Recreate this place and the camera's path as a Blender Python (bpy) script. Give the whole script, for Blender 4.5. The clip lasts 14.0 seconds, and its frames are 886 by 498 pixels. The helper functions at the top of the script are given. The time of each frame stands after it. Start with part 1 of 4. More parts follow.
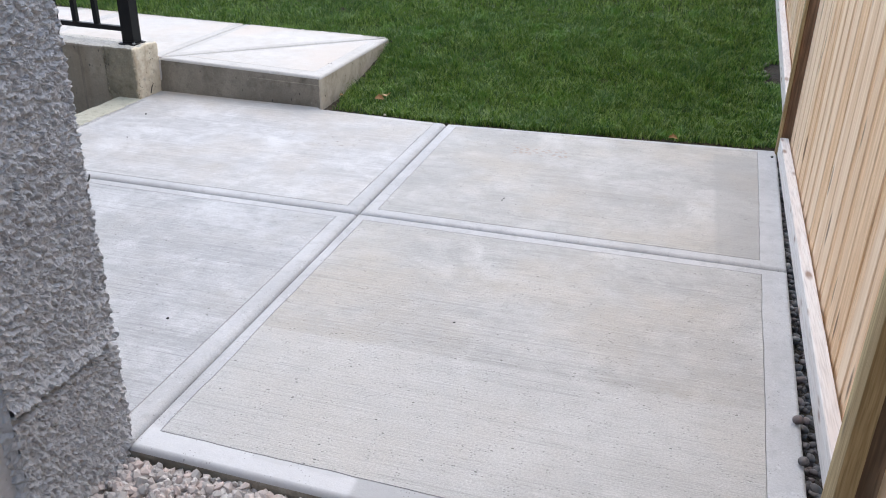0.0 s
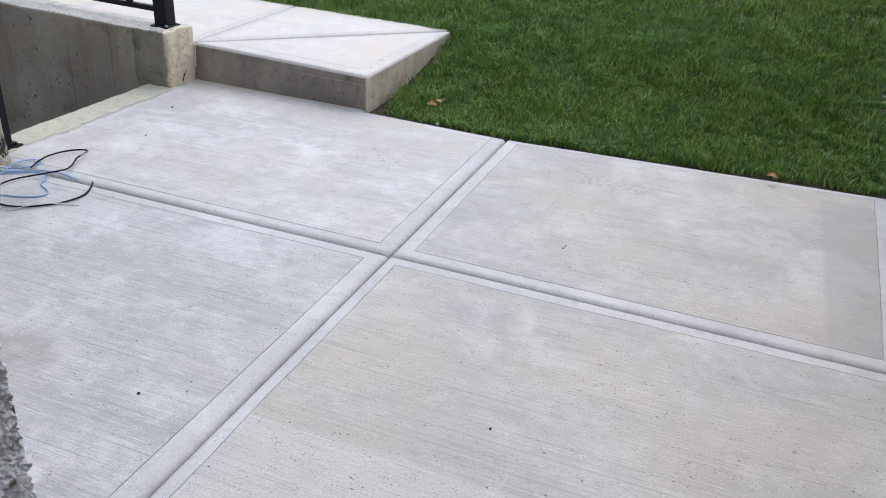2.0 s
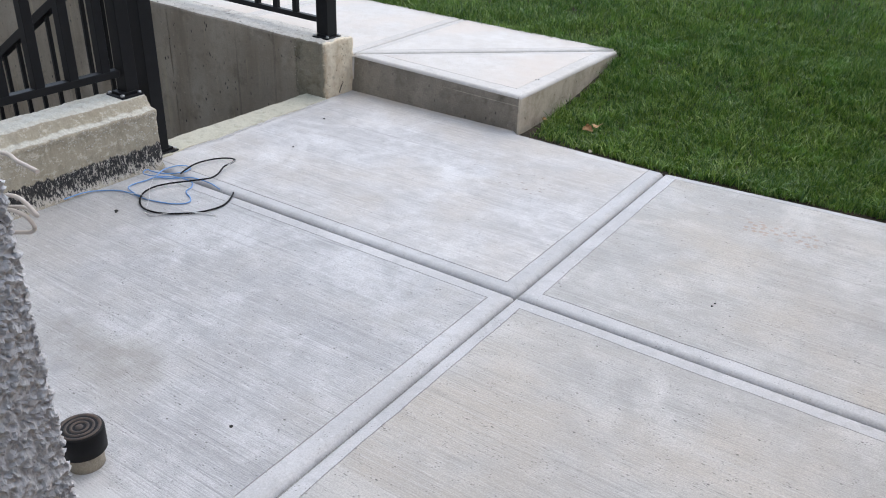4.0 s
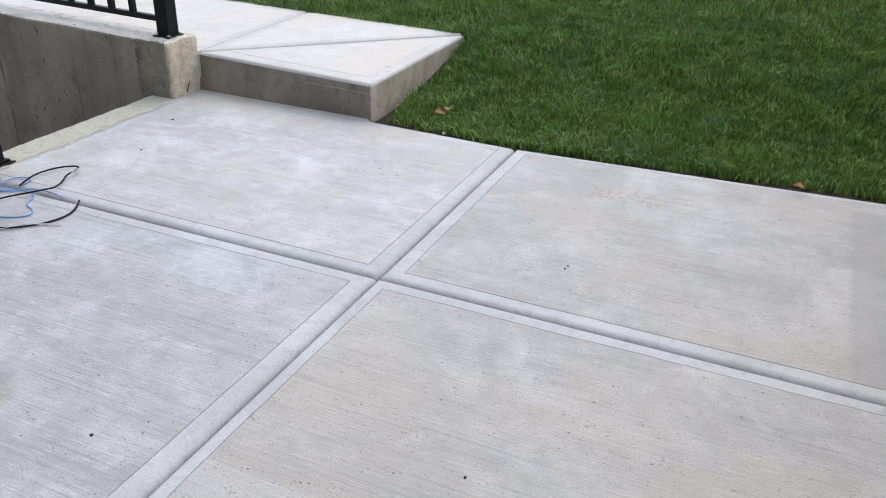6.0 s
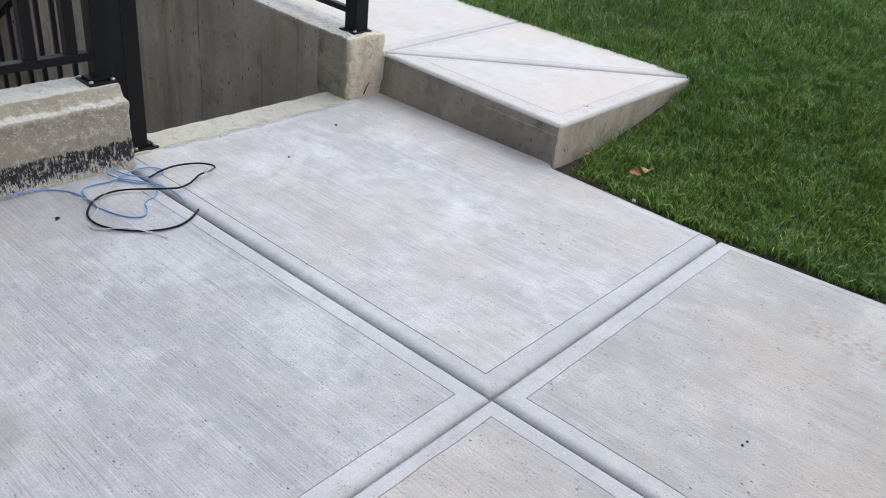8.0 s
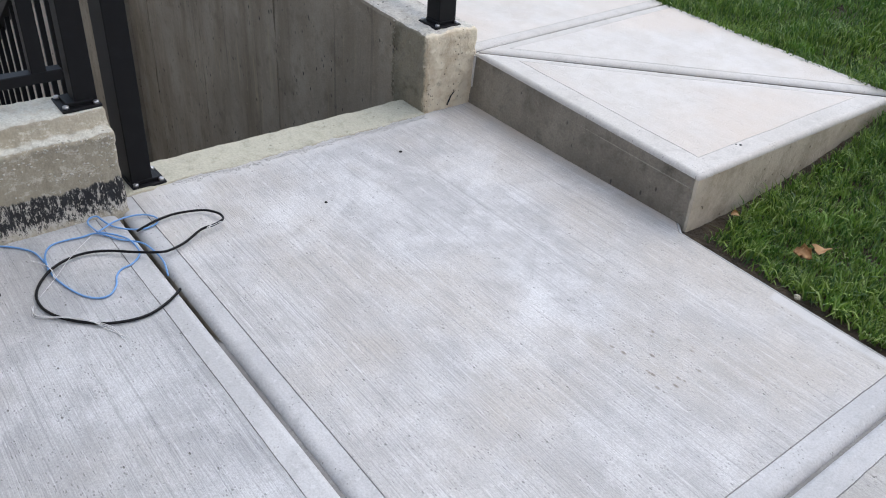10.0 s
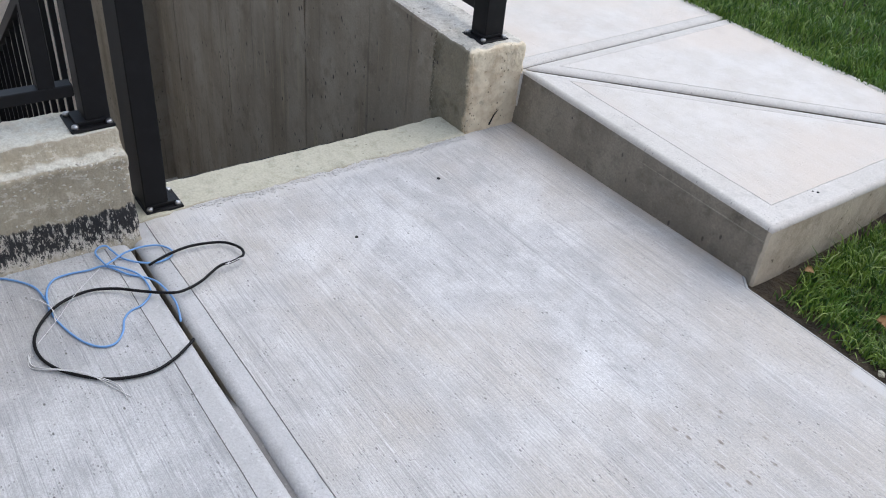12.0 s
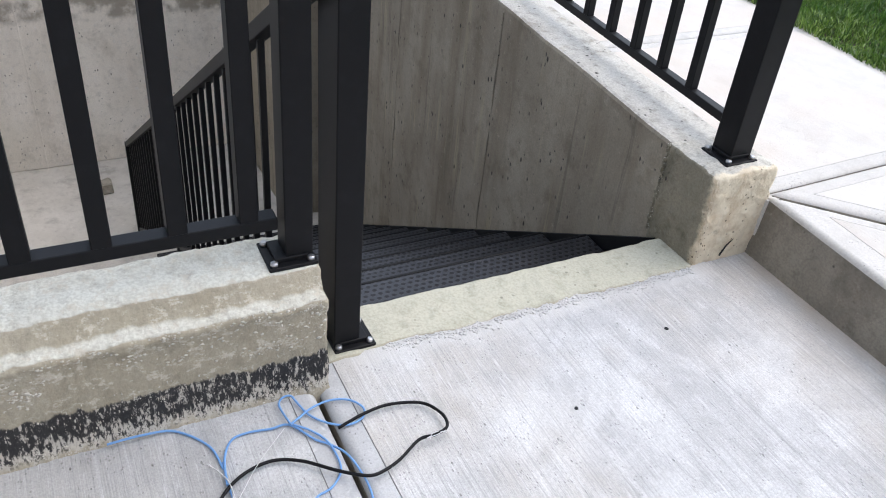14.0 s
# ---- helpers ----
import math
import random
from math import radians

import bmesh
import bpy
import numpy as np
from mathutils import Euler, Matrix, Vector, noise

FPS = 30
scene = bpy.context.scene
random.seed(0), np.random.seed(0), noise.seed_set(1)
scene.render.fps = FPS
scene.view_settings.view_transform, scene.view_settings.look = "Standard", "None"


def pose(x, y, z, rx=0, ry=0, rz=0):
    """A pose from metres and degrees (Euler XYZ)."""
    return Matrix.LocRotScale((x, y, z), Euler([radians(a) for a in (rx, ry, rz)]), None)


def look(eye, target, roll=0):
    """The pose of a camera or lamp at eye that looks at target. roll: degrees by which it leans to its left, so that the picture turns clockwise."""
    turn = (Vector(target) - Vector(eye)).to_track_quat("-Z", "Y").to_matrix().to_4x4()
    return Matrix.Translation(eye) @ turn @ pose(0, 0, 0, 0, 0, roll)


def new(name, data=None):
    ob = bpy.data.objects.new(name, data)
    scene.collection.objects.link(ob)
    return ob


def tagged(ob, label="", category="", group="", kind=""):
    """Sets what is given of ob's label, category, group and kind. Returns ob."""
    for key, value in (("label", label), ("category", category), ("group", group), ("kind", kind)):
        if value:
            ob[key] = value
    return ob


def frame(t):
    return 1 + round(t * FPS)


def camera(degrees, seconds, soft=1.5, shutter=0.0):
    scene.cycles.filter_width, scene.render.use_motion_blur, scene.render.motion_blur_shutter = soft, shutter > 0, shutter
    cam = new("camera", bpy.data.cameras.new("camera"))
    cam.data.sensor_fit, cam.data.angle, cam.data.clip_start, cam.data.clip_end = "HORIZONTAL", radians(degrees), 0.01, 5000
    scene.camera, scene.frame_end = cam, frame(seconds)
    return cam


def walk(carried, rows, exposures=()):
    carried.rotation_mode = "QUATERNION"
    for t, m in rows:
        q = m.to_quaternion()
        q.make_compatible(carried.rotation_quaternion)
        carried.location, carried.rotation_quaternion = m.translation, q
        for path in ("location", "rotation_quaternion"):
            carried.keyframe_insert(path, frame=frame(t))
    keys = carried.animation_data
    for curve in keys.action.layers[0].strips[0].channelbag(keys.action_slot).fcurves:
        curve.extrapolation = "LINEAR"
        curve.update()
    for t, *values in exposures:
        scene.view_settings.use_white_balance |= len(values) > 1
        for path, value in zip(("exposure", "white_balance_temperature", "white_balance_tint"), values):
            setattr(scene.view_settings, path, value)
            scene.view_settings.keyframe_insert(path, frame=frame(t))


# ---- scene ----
cam = camera(56.8, 14.0, soft=1.05)
PATH = [
    (0, (-0.085, 0.155, 1.308), (-0.575, 1.891, 0.444), 1.2),
    (0.5, (-0.108, 0.234, 1.297), (-0.615, 1.957, 0.417), 1.5),
    (1, (-0.188, 0.42, 1.309), (-0.683, 2.137, 0.411), 2.4),
    (1.5, (-0.246, 0.585, 1.318), (-0.737, 2.295, 0.405), 2.7),
    (2, (-0.23, 0.746, 1.316), (-0.842, 2.411, 0.393), 3.3),
    (2.5, (-0.201, 0.932, 1.334), (-0.984, 2.527, 0.416), 3.6),
    (3, (-0.245, 1.0, 1.325), (-1.16, 2.529, 0.417), 2.9),
    (3.2, (-0.244, 1.008, 1.33), (-1.222, 2.497, 0.422), 2.4),
    (5.3, (-0.182, 0.982, 1.311), (-1.058, 2.512, 0.366), 0.6),
    (5.5, (-0.178, 0.985, 1.308), (-0.999, 2.548, 0.369), 0.8),
    (6, (-0.145, 0.984, 1.306), (-0.854, 2.608, 0.378), 1.4),
    (6.5, (-0.139, 1.022, 1.303), (-0.833, 2.648, 0.369), 2.8),
    (7, (-0.221, 1.186, 1.3), (-1.045, 2.741, 0.35), 4.4),
    (7.5, (-0.33, 1.401, 1.306), (-1.284, 2.873, 0.346), 6.0),
    (8, (-0.359, 1.635, 1.311), (-1.454, 2.995, 0.336), 6.3),
    (8.5, (-0.426, 1.869, 1.315), (-1.664, 3.09, 0.327), 6.1),
    (8.7, (-0.488, 1.972, 1.285), (-1.758, 3.157, 0.293), 5.7),
    (10.8, (-1.023, 2.575, 1.264), (-2.29, 3.605, 0.109), 3.4),
    (11, (-1.054, 2.584, 1.26), (-2.32, 3.615, 0.105), 3.7),
    (11.5, (-1.076, 2.592, 1.264), (-2.347, 3.614, 0.106), 4.4),
    (12, (-1.123, 2.569, 1.282), (-2.4, 3.589, 0.13), 5.8),
    (12.5, (-1.226, 2.513, 1.325), (-2.561, 3.51, 0.219), 6.5),
    (13, (-1.367, 2.512, 1.333), (-2.788, 3.418, 0.257), 5.7),
    (13.5, (-1.535, 2.592, 1.337), (-3.0, 3.425, 0.26), 5.3),
    (14, (-1.702, 2.58, 1.338), (-3.132, 3.378, 0.19), 6.0),
]
EXPOSURES = [(0.0, 0.80, 6290, 9), (1.5, 0.69, 6270, 8), (3.0, 0.66, 6260, 8), (6.5, 0.65, 6270, 8), (8.5, 0.62, 6310, 8), (11.0, 0.60, 6240, 8), (12.5, 0.60, 6230, 8), (13.0, 0.66, 6250, 8), (14.0, 0.96, 6360, 8)]
walk(cam, [(t, look(eye, target, roll)) for t, eye, target, roll in PATH], EXPOSURES)

# ---- world and light ----
SUN_EL, SUN_AZ = 60.0, 0.0     # degrees; azimuth from +y towards +x
world = bpy.data.worlds.new("overcast")
scene.world = world
world.use_nodes = True
wt = world.node_tree
sky = wt.nodes.new("ShaderNodeTexSky")
sky.sky_type, sky.sun_disc = "NISHITA", False
sky.sun_elevation, sky.sun_rotation = radians(SUN_EL), radians(SUN_AZ)
sky.air_density, sky.dust_density, sky.ozone_density = 1.0, 2.5, 1.0
wt.nodes["Background"].inputs["Strength"].default_value = 0.15
wt.links.new(sky.outputs[0], wt.nodes["Background"].inputs[0])

sun_data = bpy.data.lights.new("sun", "SUN")
sun_data.energy, sun_data.angle, sun_data.color = 1.2, radians(130), (1.0, 0.97, 0.93)
sun = new("sun", sun_data)
sa, se = radians(SUN_AZ), radians(SUN_EL)
sun.matrix_world = look((math.sin(sa) * math.cos(se) * 20, math.cos(sa) * math.cos(se) * 20, math.sin(se) * 20), (0, 0, 0))


# ---- materials ----
class Shader:
    """Short hand for a node material."""

    def __init__(self, name, rough=0.8, metal=0.0):
        self.m = bpy.data.materials.new(name)
        self.m.use_nodes = True
        self.t = self.m.node_tree
        self.b = self.t.nodes["Principled BSDF"]
        self.b.inputs["Roughness"].default_value = rough
        self.b.inputs["Metallic"].default_value = metal
        self.pos = self.add("ShaderNodeTexCoord").outputs["Object"]

    def add(self, kind):
        return self.t.nodes.new(kind)

    def put(self, socket, value):
        if hasattr(value, "is_linked"):
            self.t.links.new(value, socket)
        else:
            socket.default_value = value

    def scaled(self, sx, sy, sz, at=None):
        n = self.add("ShaderNodeMapping")
        self.put(n.inputs["Vector"], at or self.pos)
        n.inputs["Scale"].default_value = (sx, sy, sz)
        return n.outputs[0]

    def noise(self, scale, detail=4, at=None, rough=0.55, dist=0.0):
        n = self.add("ShaderNodeTexNoise")
        self.put(n.inputs["Vector"], at or self.pos)
        n.inputs["Scale"].default_value, n.inputs["Detail"].default_value = scale, detail
        n.inputs["Roughness"].default_value, n.inputs["Distortion"].default_value = rough, dist
        return n.outputs["Fac"]

    def cells(self, scale, at=None, flat=False):
        n = self.add("ShaderNodeTexVoronoi")
        n.voronoi_dimensions = "2D" if flat else "3D"
        self.put(n.inputs["Vector"], at or self.pos)
        n.inputs["Scale"].default_value = scale
        return n.outputs["Distance"]

    def span(self, v, a, b, c=0.0, d=1.0):
        n = self.add("ShaderNodeMapRange")
        n.interpolation_type = "SMOOTHSTEP"
        self.put(n.inputs["Value"], v)
        for key, value in (("From Min", a), ("From Max", b), ("To Min", c), ("To Max", d)):
            n.inputs[key].default_value = value
        return n.outputs[0]

    def calc(self, op, a, b=0.0):
        n = self.add("ShaderNodeMath")
        n.operation = op
        self.put(n.inputs[0], a)
        self.put(n.inputs[1], b)
        return n.outputs[0]

    def mix(self, f, a, b, kind="MIX"):
        n = self.add("ShaderNodeMix")
        n.data_type, n.blend_type = "RGBA", kind
        self.put(n.inputs["Factor"], f)
        ins = [i for i in n.inputs if i.type == "RGBA"]
        self.put(ins[0], (*a, 1) if isinstance(a, tuple) else a)
        self.put(ins[1], (*b, 1) if isinstance(b, tuple) else b)
        return [o for o in n.outputs if o.type == "RGBA"][0]

    def axes(self):
        n = self.add("ShaderNodeSeparateXYZ")
        self.put(n.inputs[0], self.pos)
        return n.outputs

    def box(self, x0, x1, y0, y1, soft=0.02, wob=0.0, wscale=8):
        """1 inside a rectangle on the ground, with a soft or wobbly rim."""
        ax = self.axes()
        x, y = ax[0], ax[1]
        if wob:
            k = self.calc("MULTIPLY", self.calc("SUBTRACT", self.noise(wscale, 3), 0.5), wob * 2)
            x, y = self.calc("ADD", x, k), self.calc("ADD", y, k)
        out = None
        for v, a, b in ((x, x0, x1), (y, y0, y1)):
            for f in (self.span(v, a - soft, a + soft), self.span(v, b - soft, b + soft, 1, 0)):
                out = f if out is None else self.calc("MULTIPLY", out, f)
        return out

    def bump(self, height, strength=0.5, dist=0.01, prev=None):
        n = self.add("ShaderNodeBump")
        n.inputs["Strength"].default_value, n.inputs["Distance"].default_value = strength, dist
        self.put(n.inputs["Height"], height)
        if prev is not None:
            self.put(n.inputs["Normal"], prev)
        self.put(self.b.inputs["Normal"], n.outputs[0])
        return n.outputs[0]

    def colour(self, c):
        self.put(self.b.inputs["Base Color"], (*c, 1) if isinstance(c, tuple) else c)
        return self


def broom_concrete(name, base, pale, warm, stains=False, pitted=0.8, gritty=0.5, lines=1.0, patchy=1.0):
    """Broomed along x: fine striations, cloudy drying marks, short drag marks and pits."""
    s = Shader(name, 0.68)
    fine = s.noise(1, 3, s.scaled(5.5, 280, 60))
    long_ = s.noise(1, 3, s.scaled(1.1, 95, 20), 0.6)
    short = s.noise(1, 3, s.scaled(14, 130, 20))
    wide = s.noise(1, 5, s.scaled(1.6, 4.5, 3), 0.6)
    patch = s.noise(1.5, 5)
    mottle = s.noise(11, 6, rough=0.68)
    grain = s.noise(170, 4, rough=0.75)
    dim = tuple(v * (0.62 if pitted > 0.5 else 0.9) for v in base)
    c = s.mix(s.span(mottle, 0.32, 0.68), base, pale)
    c = s.mix(s.span(wide, 0.38, 0.62, 0, 0.6 * patchy), c, tuple(v * 0.82 for v in base))
    c = s.mix(s.span(s.noise(2.3, 6, rough=0.65, dist=0.6), 0.50, 0.70, 0, 0.75 * patchy), c, tuple(v * 1.22 for v in pale))
    c = s.mix(s.span(s.noise(6.5, 6, rough=0.7, dist=0.3), 0.52, 0.68, 0, 0.5 * patchy), c, tuple(v * 1.12 for v in pale))
    c = s.mix(s.span(patch, 0.42, 0.66, 0, 0.72), c, warm)
    c = s.mix(s.span(s.noise(4.4, 6), 0.56, 0.78, 0, 0.55), c, tuple(v * 0.8 for v in warm))
    if stains:
        c = s.mix(s.calc("MULTIPLY", s.box(-1.25, 0.3, 1.2, 2.09, 0.012, 0.02, 1.5), 0.5), c, tuple(v * 1.05 for v in pale))
    c = s.mix(s.span(long_, 0.52, 0.7, 0, 0.4 * lines), c, tuple(v * 1.08 for v in pale))
    c = s.mix(s.span(long_, 0.3, 0.44, 0.45 * lines, 0), c, dim)
    c = s.mix(s.span(fine, 0.3, 0.46, 0.5 * lines, 0), c, dim)
    c = s.mix(s.span(grain, 0.38, 0.62, 0.0, gritty * 0.75), c, dim)
    c = s.mix(s.span(short, 0.58, 0.7, 0, 0.4 * lines), c, tuple(v * 1.12 for v in pale))
    where = s.span(s.noise(3.1, 4), 0.42, 0.62, 0.12, 1)
    dash = s.calc("MULTIPLY", s.span(s.cells(1, s.scaled(24, 110, 10), True), 0.05, 0.19, 1, 0), s.calc("MULTIPLY", s.span(s.noise(23, 4, rough=0.7), 0.5, 0.6), where))
    pit = s.calc("MULTIPLY", s.span(s.cells(1, s.scaled(15, 26, 10), True), 0.03, 0.08, 1, 0), s.span(s.noise(13, 2), 0.55, 0.64))
    speck = s.calc("MULTIPLY", s.span(s.cells(1, s.scaled(60, 85, 10), True), 0.1, 0.22, 1, 0), s.span(s.noise(26, 3), 0.54, 0.62))
    pit = s.calc("MAXIMUM", pit, s.calc("MULTIPLY", speck, 0.5))
    pits = s.calc("MAXIMUM", pit, s.calc("MULTIPLY", dash, 0.65))
    c = s.mix(s.calc("MULTIPLY", pits, pitted), c, (0.13, 0.127, 0.115))
    if stains:
        grey, dark = tuple(v * 0.78 for v in base), (0.2, 0.17, 0.14)
        c = s.mix(s.calc("MULTIPLY", s.box(0.145, 0.6, 3.05, 4.26, 0.012, 0.01), 0.5), c, grey)
        c = s.mix(s.calc("MULTIPLY", s.box(-1.66, -1.3, 4.265, 4.34, 0.008, 0.012), 0.75), c, (0.56, 0.557, 0.55))
        prints = s.calc("MULTIPLY", s.box(-0.82, -0.54, 3.93, 4.06, 0.03, 0.02), s.span(s.cells(30, None, True), 0.2, 0.34, 1, 0))
        c = s.mix(s.calc("MULTIPLY", prints, 0.42), c, (0.33, 0.2, 0.12))
        chips = s.calc("MULTIPLY", s.box(-1.78, -1.56, 3.72, 3.92, 0.04, 0.03), s.calc("MULTIPLY", s.span(s.cells(1, s.scaled(17, 34, 10), True), 0.06, 0.2, 1, 0), s.span(s.noise(21, 3), 0.45, 0.55)))
        c = s.mix(s.calc("MULTIPLY", chips, 0.85), c, dark)
        c = s.mix(s.calc("MULTIPLY", s.calc("MULTIPLY", s.box(-2.28, -1.82, 1.97, 2.1, 0.07, 0.16, 4), s.span(s.noise(12, 4), 0.3, 0.6, 0.45, 1)), 0.65), c, (0.25, 0.24, 0.215))
        c = s.mix(s.calc("MULTIPLY", s.box(-2.1, -1.5, 1.4, 1.74, 0.02, 0.08, 9), 0.5), c, (0.62, 0.62, 0.62))
        c = s.mix(s.calc("MULTIPLY", s.box(-3.2, -1.95, 4.335, 4.45, 0.045, 0.06, 6), 0.6), c, (0.44, 0.365, 0.28))
        c = s.mix(s.calc("MULTIPLY", s.box(-3.2, -3.0, 3.05, 4.2, 0.02, 0.04, 16), 0.6), c, (0.56, 0.55, 0.53))
    s.colour(c)
    h = s.calc("ADD", s.calc("MULTIPLY", fine, 0.7), s.calc("MULTIPLY", long_, 0.5))
    n = s.bump(s.calc("ADD", h, s.calc("MULTIPLY", s.noise(260, 3), 0.6)), 0.6, 0.003)
    s.bump(s.calc("MULTIPLY", pits, -1.0), 0.6, 0.004, n)
    return s.m


def smooth_concrete(name, base, pale, worn=False):
    s = Shader(name, 0.72)
    c = s.mix(s.span(s.noise(3.2, 5), 0.35, 0.7), base, pale)
    c = s.mix(s.span(s.noise(9, 5, rough=0.65), 0.5, 0.75, 0, 0.5), c, tuple(v * 0.8 for v in base))
    c = s.mix(s.span(s.noise(24, 5), 0.5, 0.75, 0, 0.5), c, tuple(v * 0.74 for v in base))
    c = s.mix(s.span(s.noise(190, 4, rough=0.7), 0.38, 0.68, 0, 0.4), c, tuple(v * 0.62 for v in base))
    c = s.mix(s.span(s.noise(60, 4, dist=0.4), 0.6, 0.72, 0, 0.5), c, tuple(v * 1.12 for v in pale))
    if worn:
        c = s.mix(s.calc("MULTIPLY", s.box(-0.67, 0.27, 1.3, 1.55, 0.006, 0.006, 20), 0.85), c, tuple(v * 0.86 for v in base))
        c = s.mix(s.calc("MULTIPLY", s.box(-0.94, -0.67, 1.525, 1.57, 0.005, 0.02, 14), 0.8), c, tuple(v * 0.7 for v in base))
        c = s.mix(s.calc("MULTIPLY", s.box(-1.25, -0.67, 1.3, 1.56, 0.01, 0.02, 9), 0.6), c, tuple(v * 1.15 for v in pale))
    pin = s.calc("MULTIPLY", s.span(s.cells(70, None, True), 0.08, 0.16, 1, 0), s.span(s.noise(16, 2), 0.56, 0.64))
    c = s.mix(s.calc("MULTIPLY", pin, 0.6), c, (0.14, 0.135, 0.125))
    s.colour(c)
    s.bump(s.calc("ADD", s.noise(45, 4), s.calc("MULTIPLY", s.noise(240, 3), 0.5)), 0.22, 0.004)
    return s.m


def formed_concrete(name, base, pale, stain, streaks=0.5, holes=0.8, top=None, relief=0.4, blotch=0.5):
    """Concrete cast against boards, with runs, air holes and, where given, another colour on upward faces
    (algae-stained on low wall and curb).
    """
    s = Shader(name, 0.88)
    c = s.mix(s.span(s.noise(2.1, 5), 0.35, 0.68), base, pale)
    c = s.mix(s.span(s.noise(1, 5, s.scaled(5, 5, 0.8)), 0.45, 0.75, 0, streaks), c, stain)
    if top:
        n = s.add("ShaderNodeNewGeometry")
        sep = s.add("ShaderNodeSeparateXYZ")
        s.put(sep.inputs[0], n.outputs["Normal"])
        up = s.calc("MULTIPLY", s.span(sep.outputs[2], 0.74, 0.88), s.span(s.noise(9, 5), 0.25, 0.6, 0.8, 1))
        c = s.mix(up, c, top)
    c = s.mix(s.span(s.noise(7, 6, rough=0.65), 0.52, 0.72, 0, blotch), c, tuple(v * 0.72 for v in stain))
    c = s.mix(s.span(s.noise(23, 6, rough=0.65), 0.5, 0.72, 0, 0.45), c, tuple(v * 0.62 for v in base))
    c = s.mix(s.span(s.noise(31, 6, rough=0.7), 0.58, 0.72, 0, 0.5), c, tuple(min(v * 1.25, 0.8) for v in pale))
    c = s.mix(s.span(s.noise(150, 3), 0.35, 0.7, 0, 0.3), c, tuple(v * 0.62 for v in base))
    hole = s.calc("MAXIMUM", s.calc("MULTIPLY", s.span(s.cells(22), 0.06, 0.13, 1, 0), s.span(s.noise(5, 2), 0.5, 0.58)),
                  s.calc("MULTIPLY", s.span(s.cells(1, s.scaled(38, 38, 17)), 0.1, 0.2, 1, 0), s.span(s.noise(8, 2), 0.52, 0.6)))
    c = s.mix(s.calc("MULTIPLY", hole, holes), c, (0.05, 0.045, 0.04))
    s.colour(c)
    h = s.calc("ADD", s.noise(60, 6, rough=0.65), s.calc("MULTIPLY", hole, -0.85 * holes))
    s.bump(h, relief, 0.007)
    return s


def grooved_wall(name):
    """The tall stairwell walls: form-board seams every 0.6 m, runs and pock marks."""
    # wall faces coloured well below the top, with their shade included
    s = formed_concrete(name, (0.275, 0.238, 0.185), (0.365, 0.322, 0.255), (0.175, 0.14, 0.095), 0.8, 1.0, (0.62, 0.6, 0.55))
    c = s.b.inputs["Base Color"].links[0].from_socket
    run = s.calc("MULTIPLY", s.span(s.noise(1, 4, s.scaled(26, 26, 1.1), 0.6), 0.56, 0.7), s.span(s.noise(2.4, 3), 0.42, 0.62))
    c = s.mix(s.calc("MULTIPLY", run, 0.55), c, (0.40, 0.35, 0.23))
    c = s.mix(s.span(s.noise(1, 4, s.scaled(34, 34, 0.9), 0.6), 0.6, 0.72, 0, 0.5), c, (0.11, 0.095, 0.075))
    blow = s.calc("MULTIPLY", s.span(s.cells(1, s.scaled(15, 15, 9)), 0.06, 0.13, 1, 0), s.span(s.noise(4, 2), 0.42, 0.5))
    s.colour(s.mix(blow, c, (0.035, 0.03, 0.026)))
    return s.m


PATIO = broom_concrete("broom_finished_concrete", (0.455, 0.453, 0.449), (0.62, 0.619, 0.616), (0.505, 0.463, 0.405), True, 0.65)
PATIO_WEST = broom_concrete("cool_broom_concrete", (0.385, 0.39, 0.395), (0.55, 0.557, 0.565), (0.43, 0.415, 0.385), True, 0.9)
PATIO_EAST = broom_concrete("warm_broom_concrete", (0.405, 0.40, 0.383), (0.515, 0.512, 0.497), (0.465, 0.42, 0.352), True, 0.95, 0.5, 0.85)
PATIO_BAND = smooth_concrete("trowelled_concrete", (0.45, 0.453, 0.456), (0.545, 0.548, 0.552), True)
WALK = broom_concrete("pale_broom_concrete", (0.55, 0.52, 0.475), (0.62, 0.595, 0.56), (0.595, 0.52, 0.445), False, 0.1, 0.12, 0.25, 0.3)
WALK_BAND = smooth_concrete("pale_trowelled_concrete", (0.54, 0.515, 0.475), (0.605, 0.58, 0.545))
# slab sides: stained, and toned below the tops to carry their shade
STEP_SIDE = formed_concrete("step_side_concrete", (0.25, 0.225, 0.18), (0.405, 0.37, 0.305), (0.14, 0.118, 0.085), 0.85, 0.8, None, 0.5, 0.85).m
def end_block_concrete():
    """Dark stained cast face deepened for shade, and a creamy +x face painted as if lit."""
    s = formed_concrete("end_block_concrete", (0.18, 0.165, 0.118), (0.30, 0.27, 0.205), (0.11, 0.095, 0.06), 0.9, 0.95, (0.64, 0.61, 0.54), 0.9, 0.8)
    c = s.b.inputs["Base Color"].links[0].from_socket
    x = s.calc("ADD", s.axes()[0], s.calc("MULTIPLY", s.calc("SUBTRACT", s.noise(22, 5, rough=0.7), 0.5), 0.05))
    lit_face = s.mix(s.span(s.noise(17, 6, rough=0.7), 0.4, 0.66), (0.78, 0.69, 0.52), (0.60, 0.49, 0.34))
    lit_face = s.mix(s.calc("MULTIPLY", s.span(s.cells(60), 0.12, 0.26, 1, 0), s.span(s.noise(15, 3), 0.48, 0.58)), lit_face, (0.16, 0.13, 0.09))
    # the cream stands in for stronger light on the +x face
    return s.colour(s.mix(s.span(x, -3.082, -3.066, 0, 0.85), c, lit_face)).m


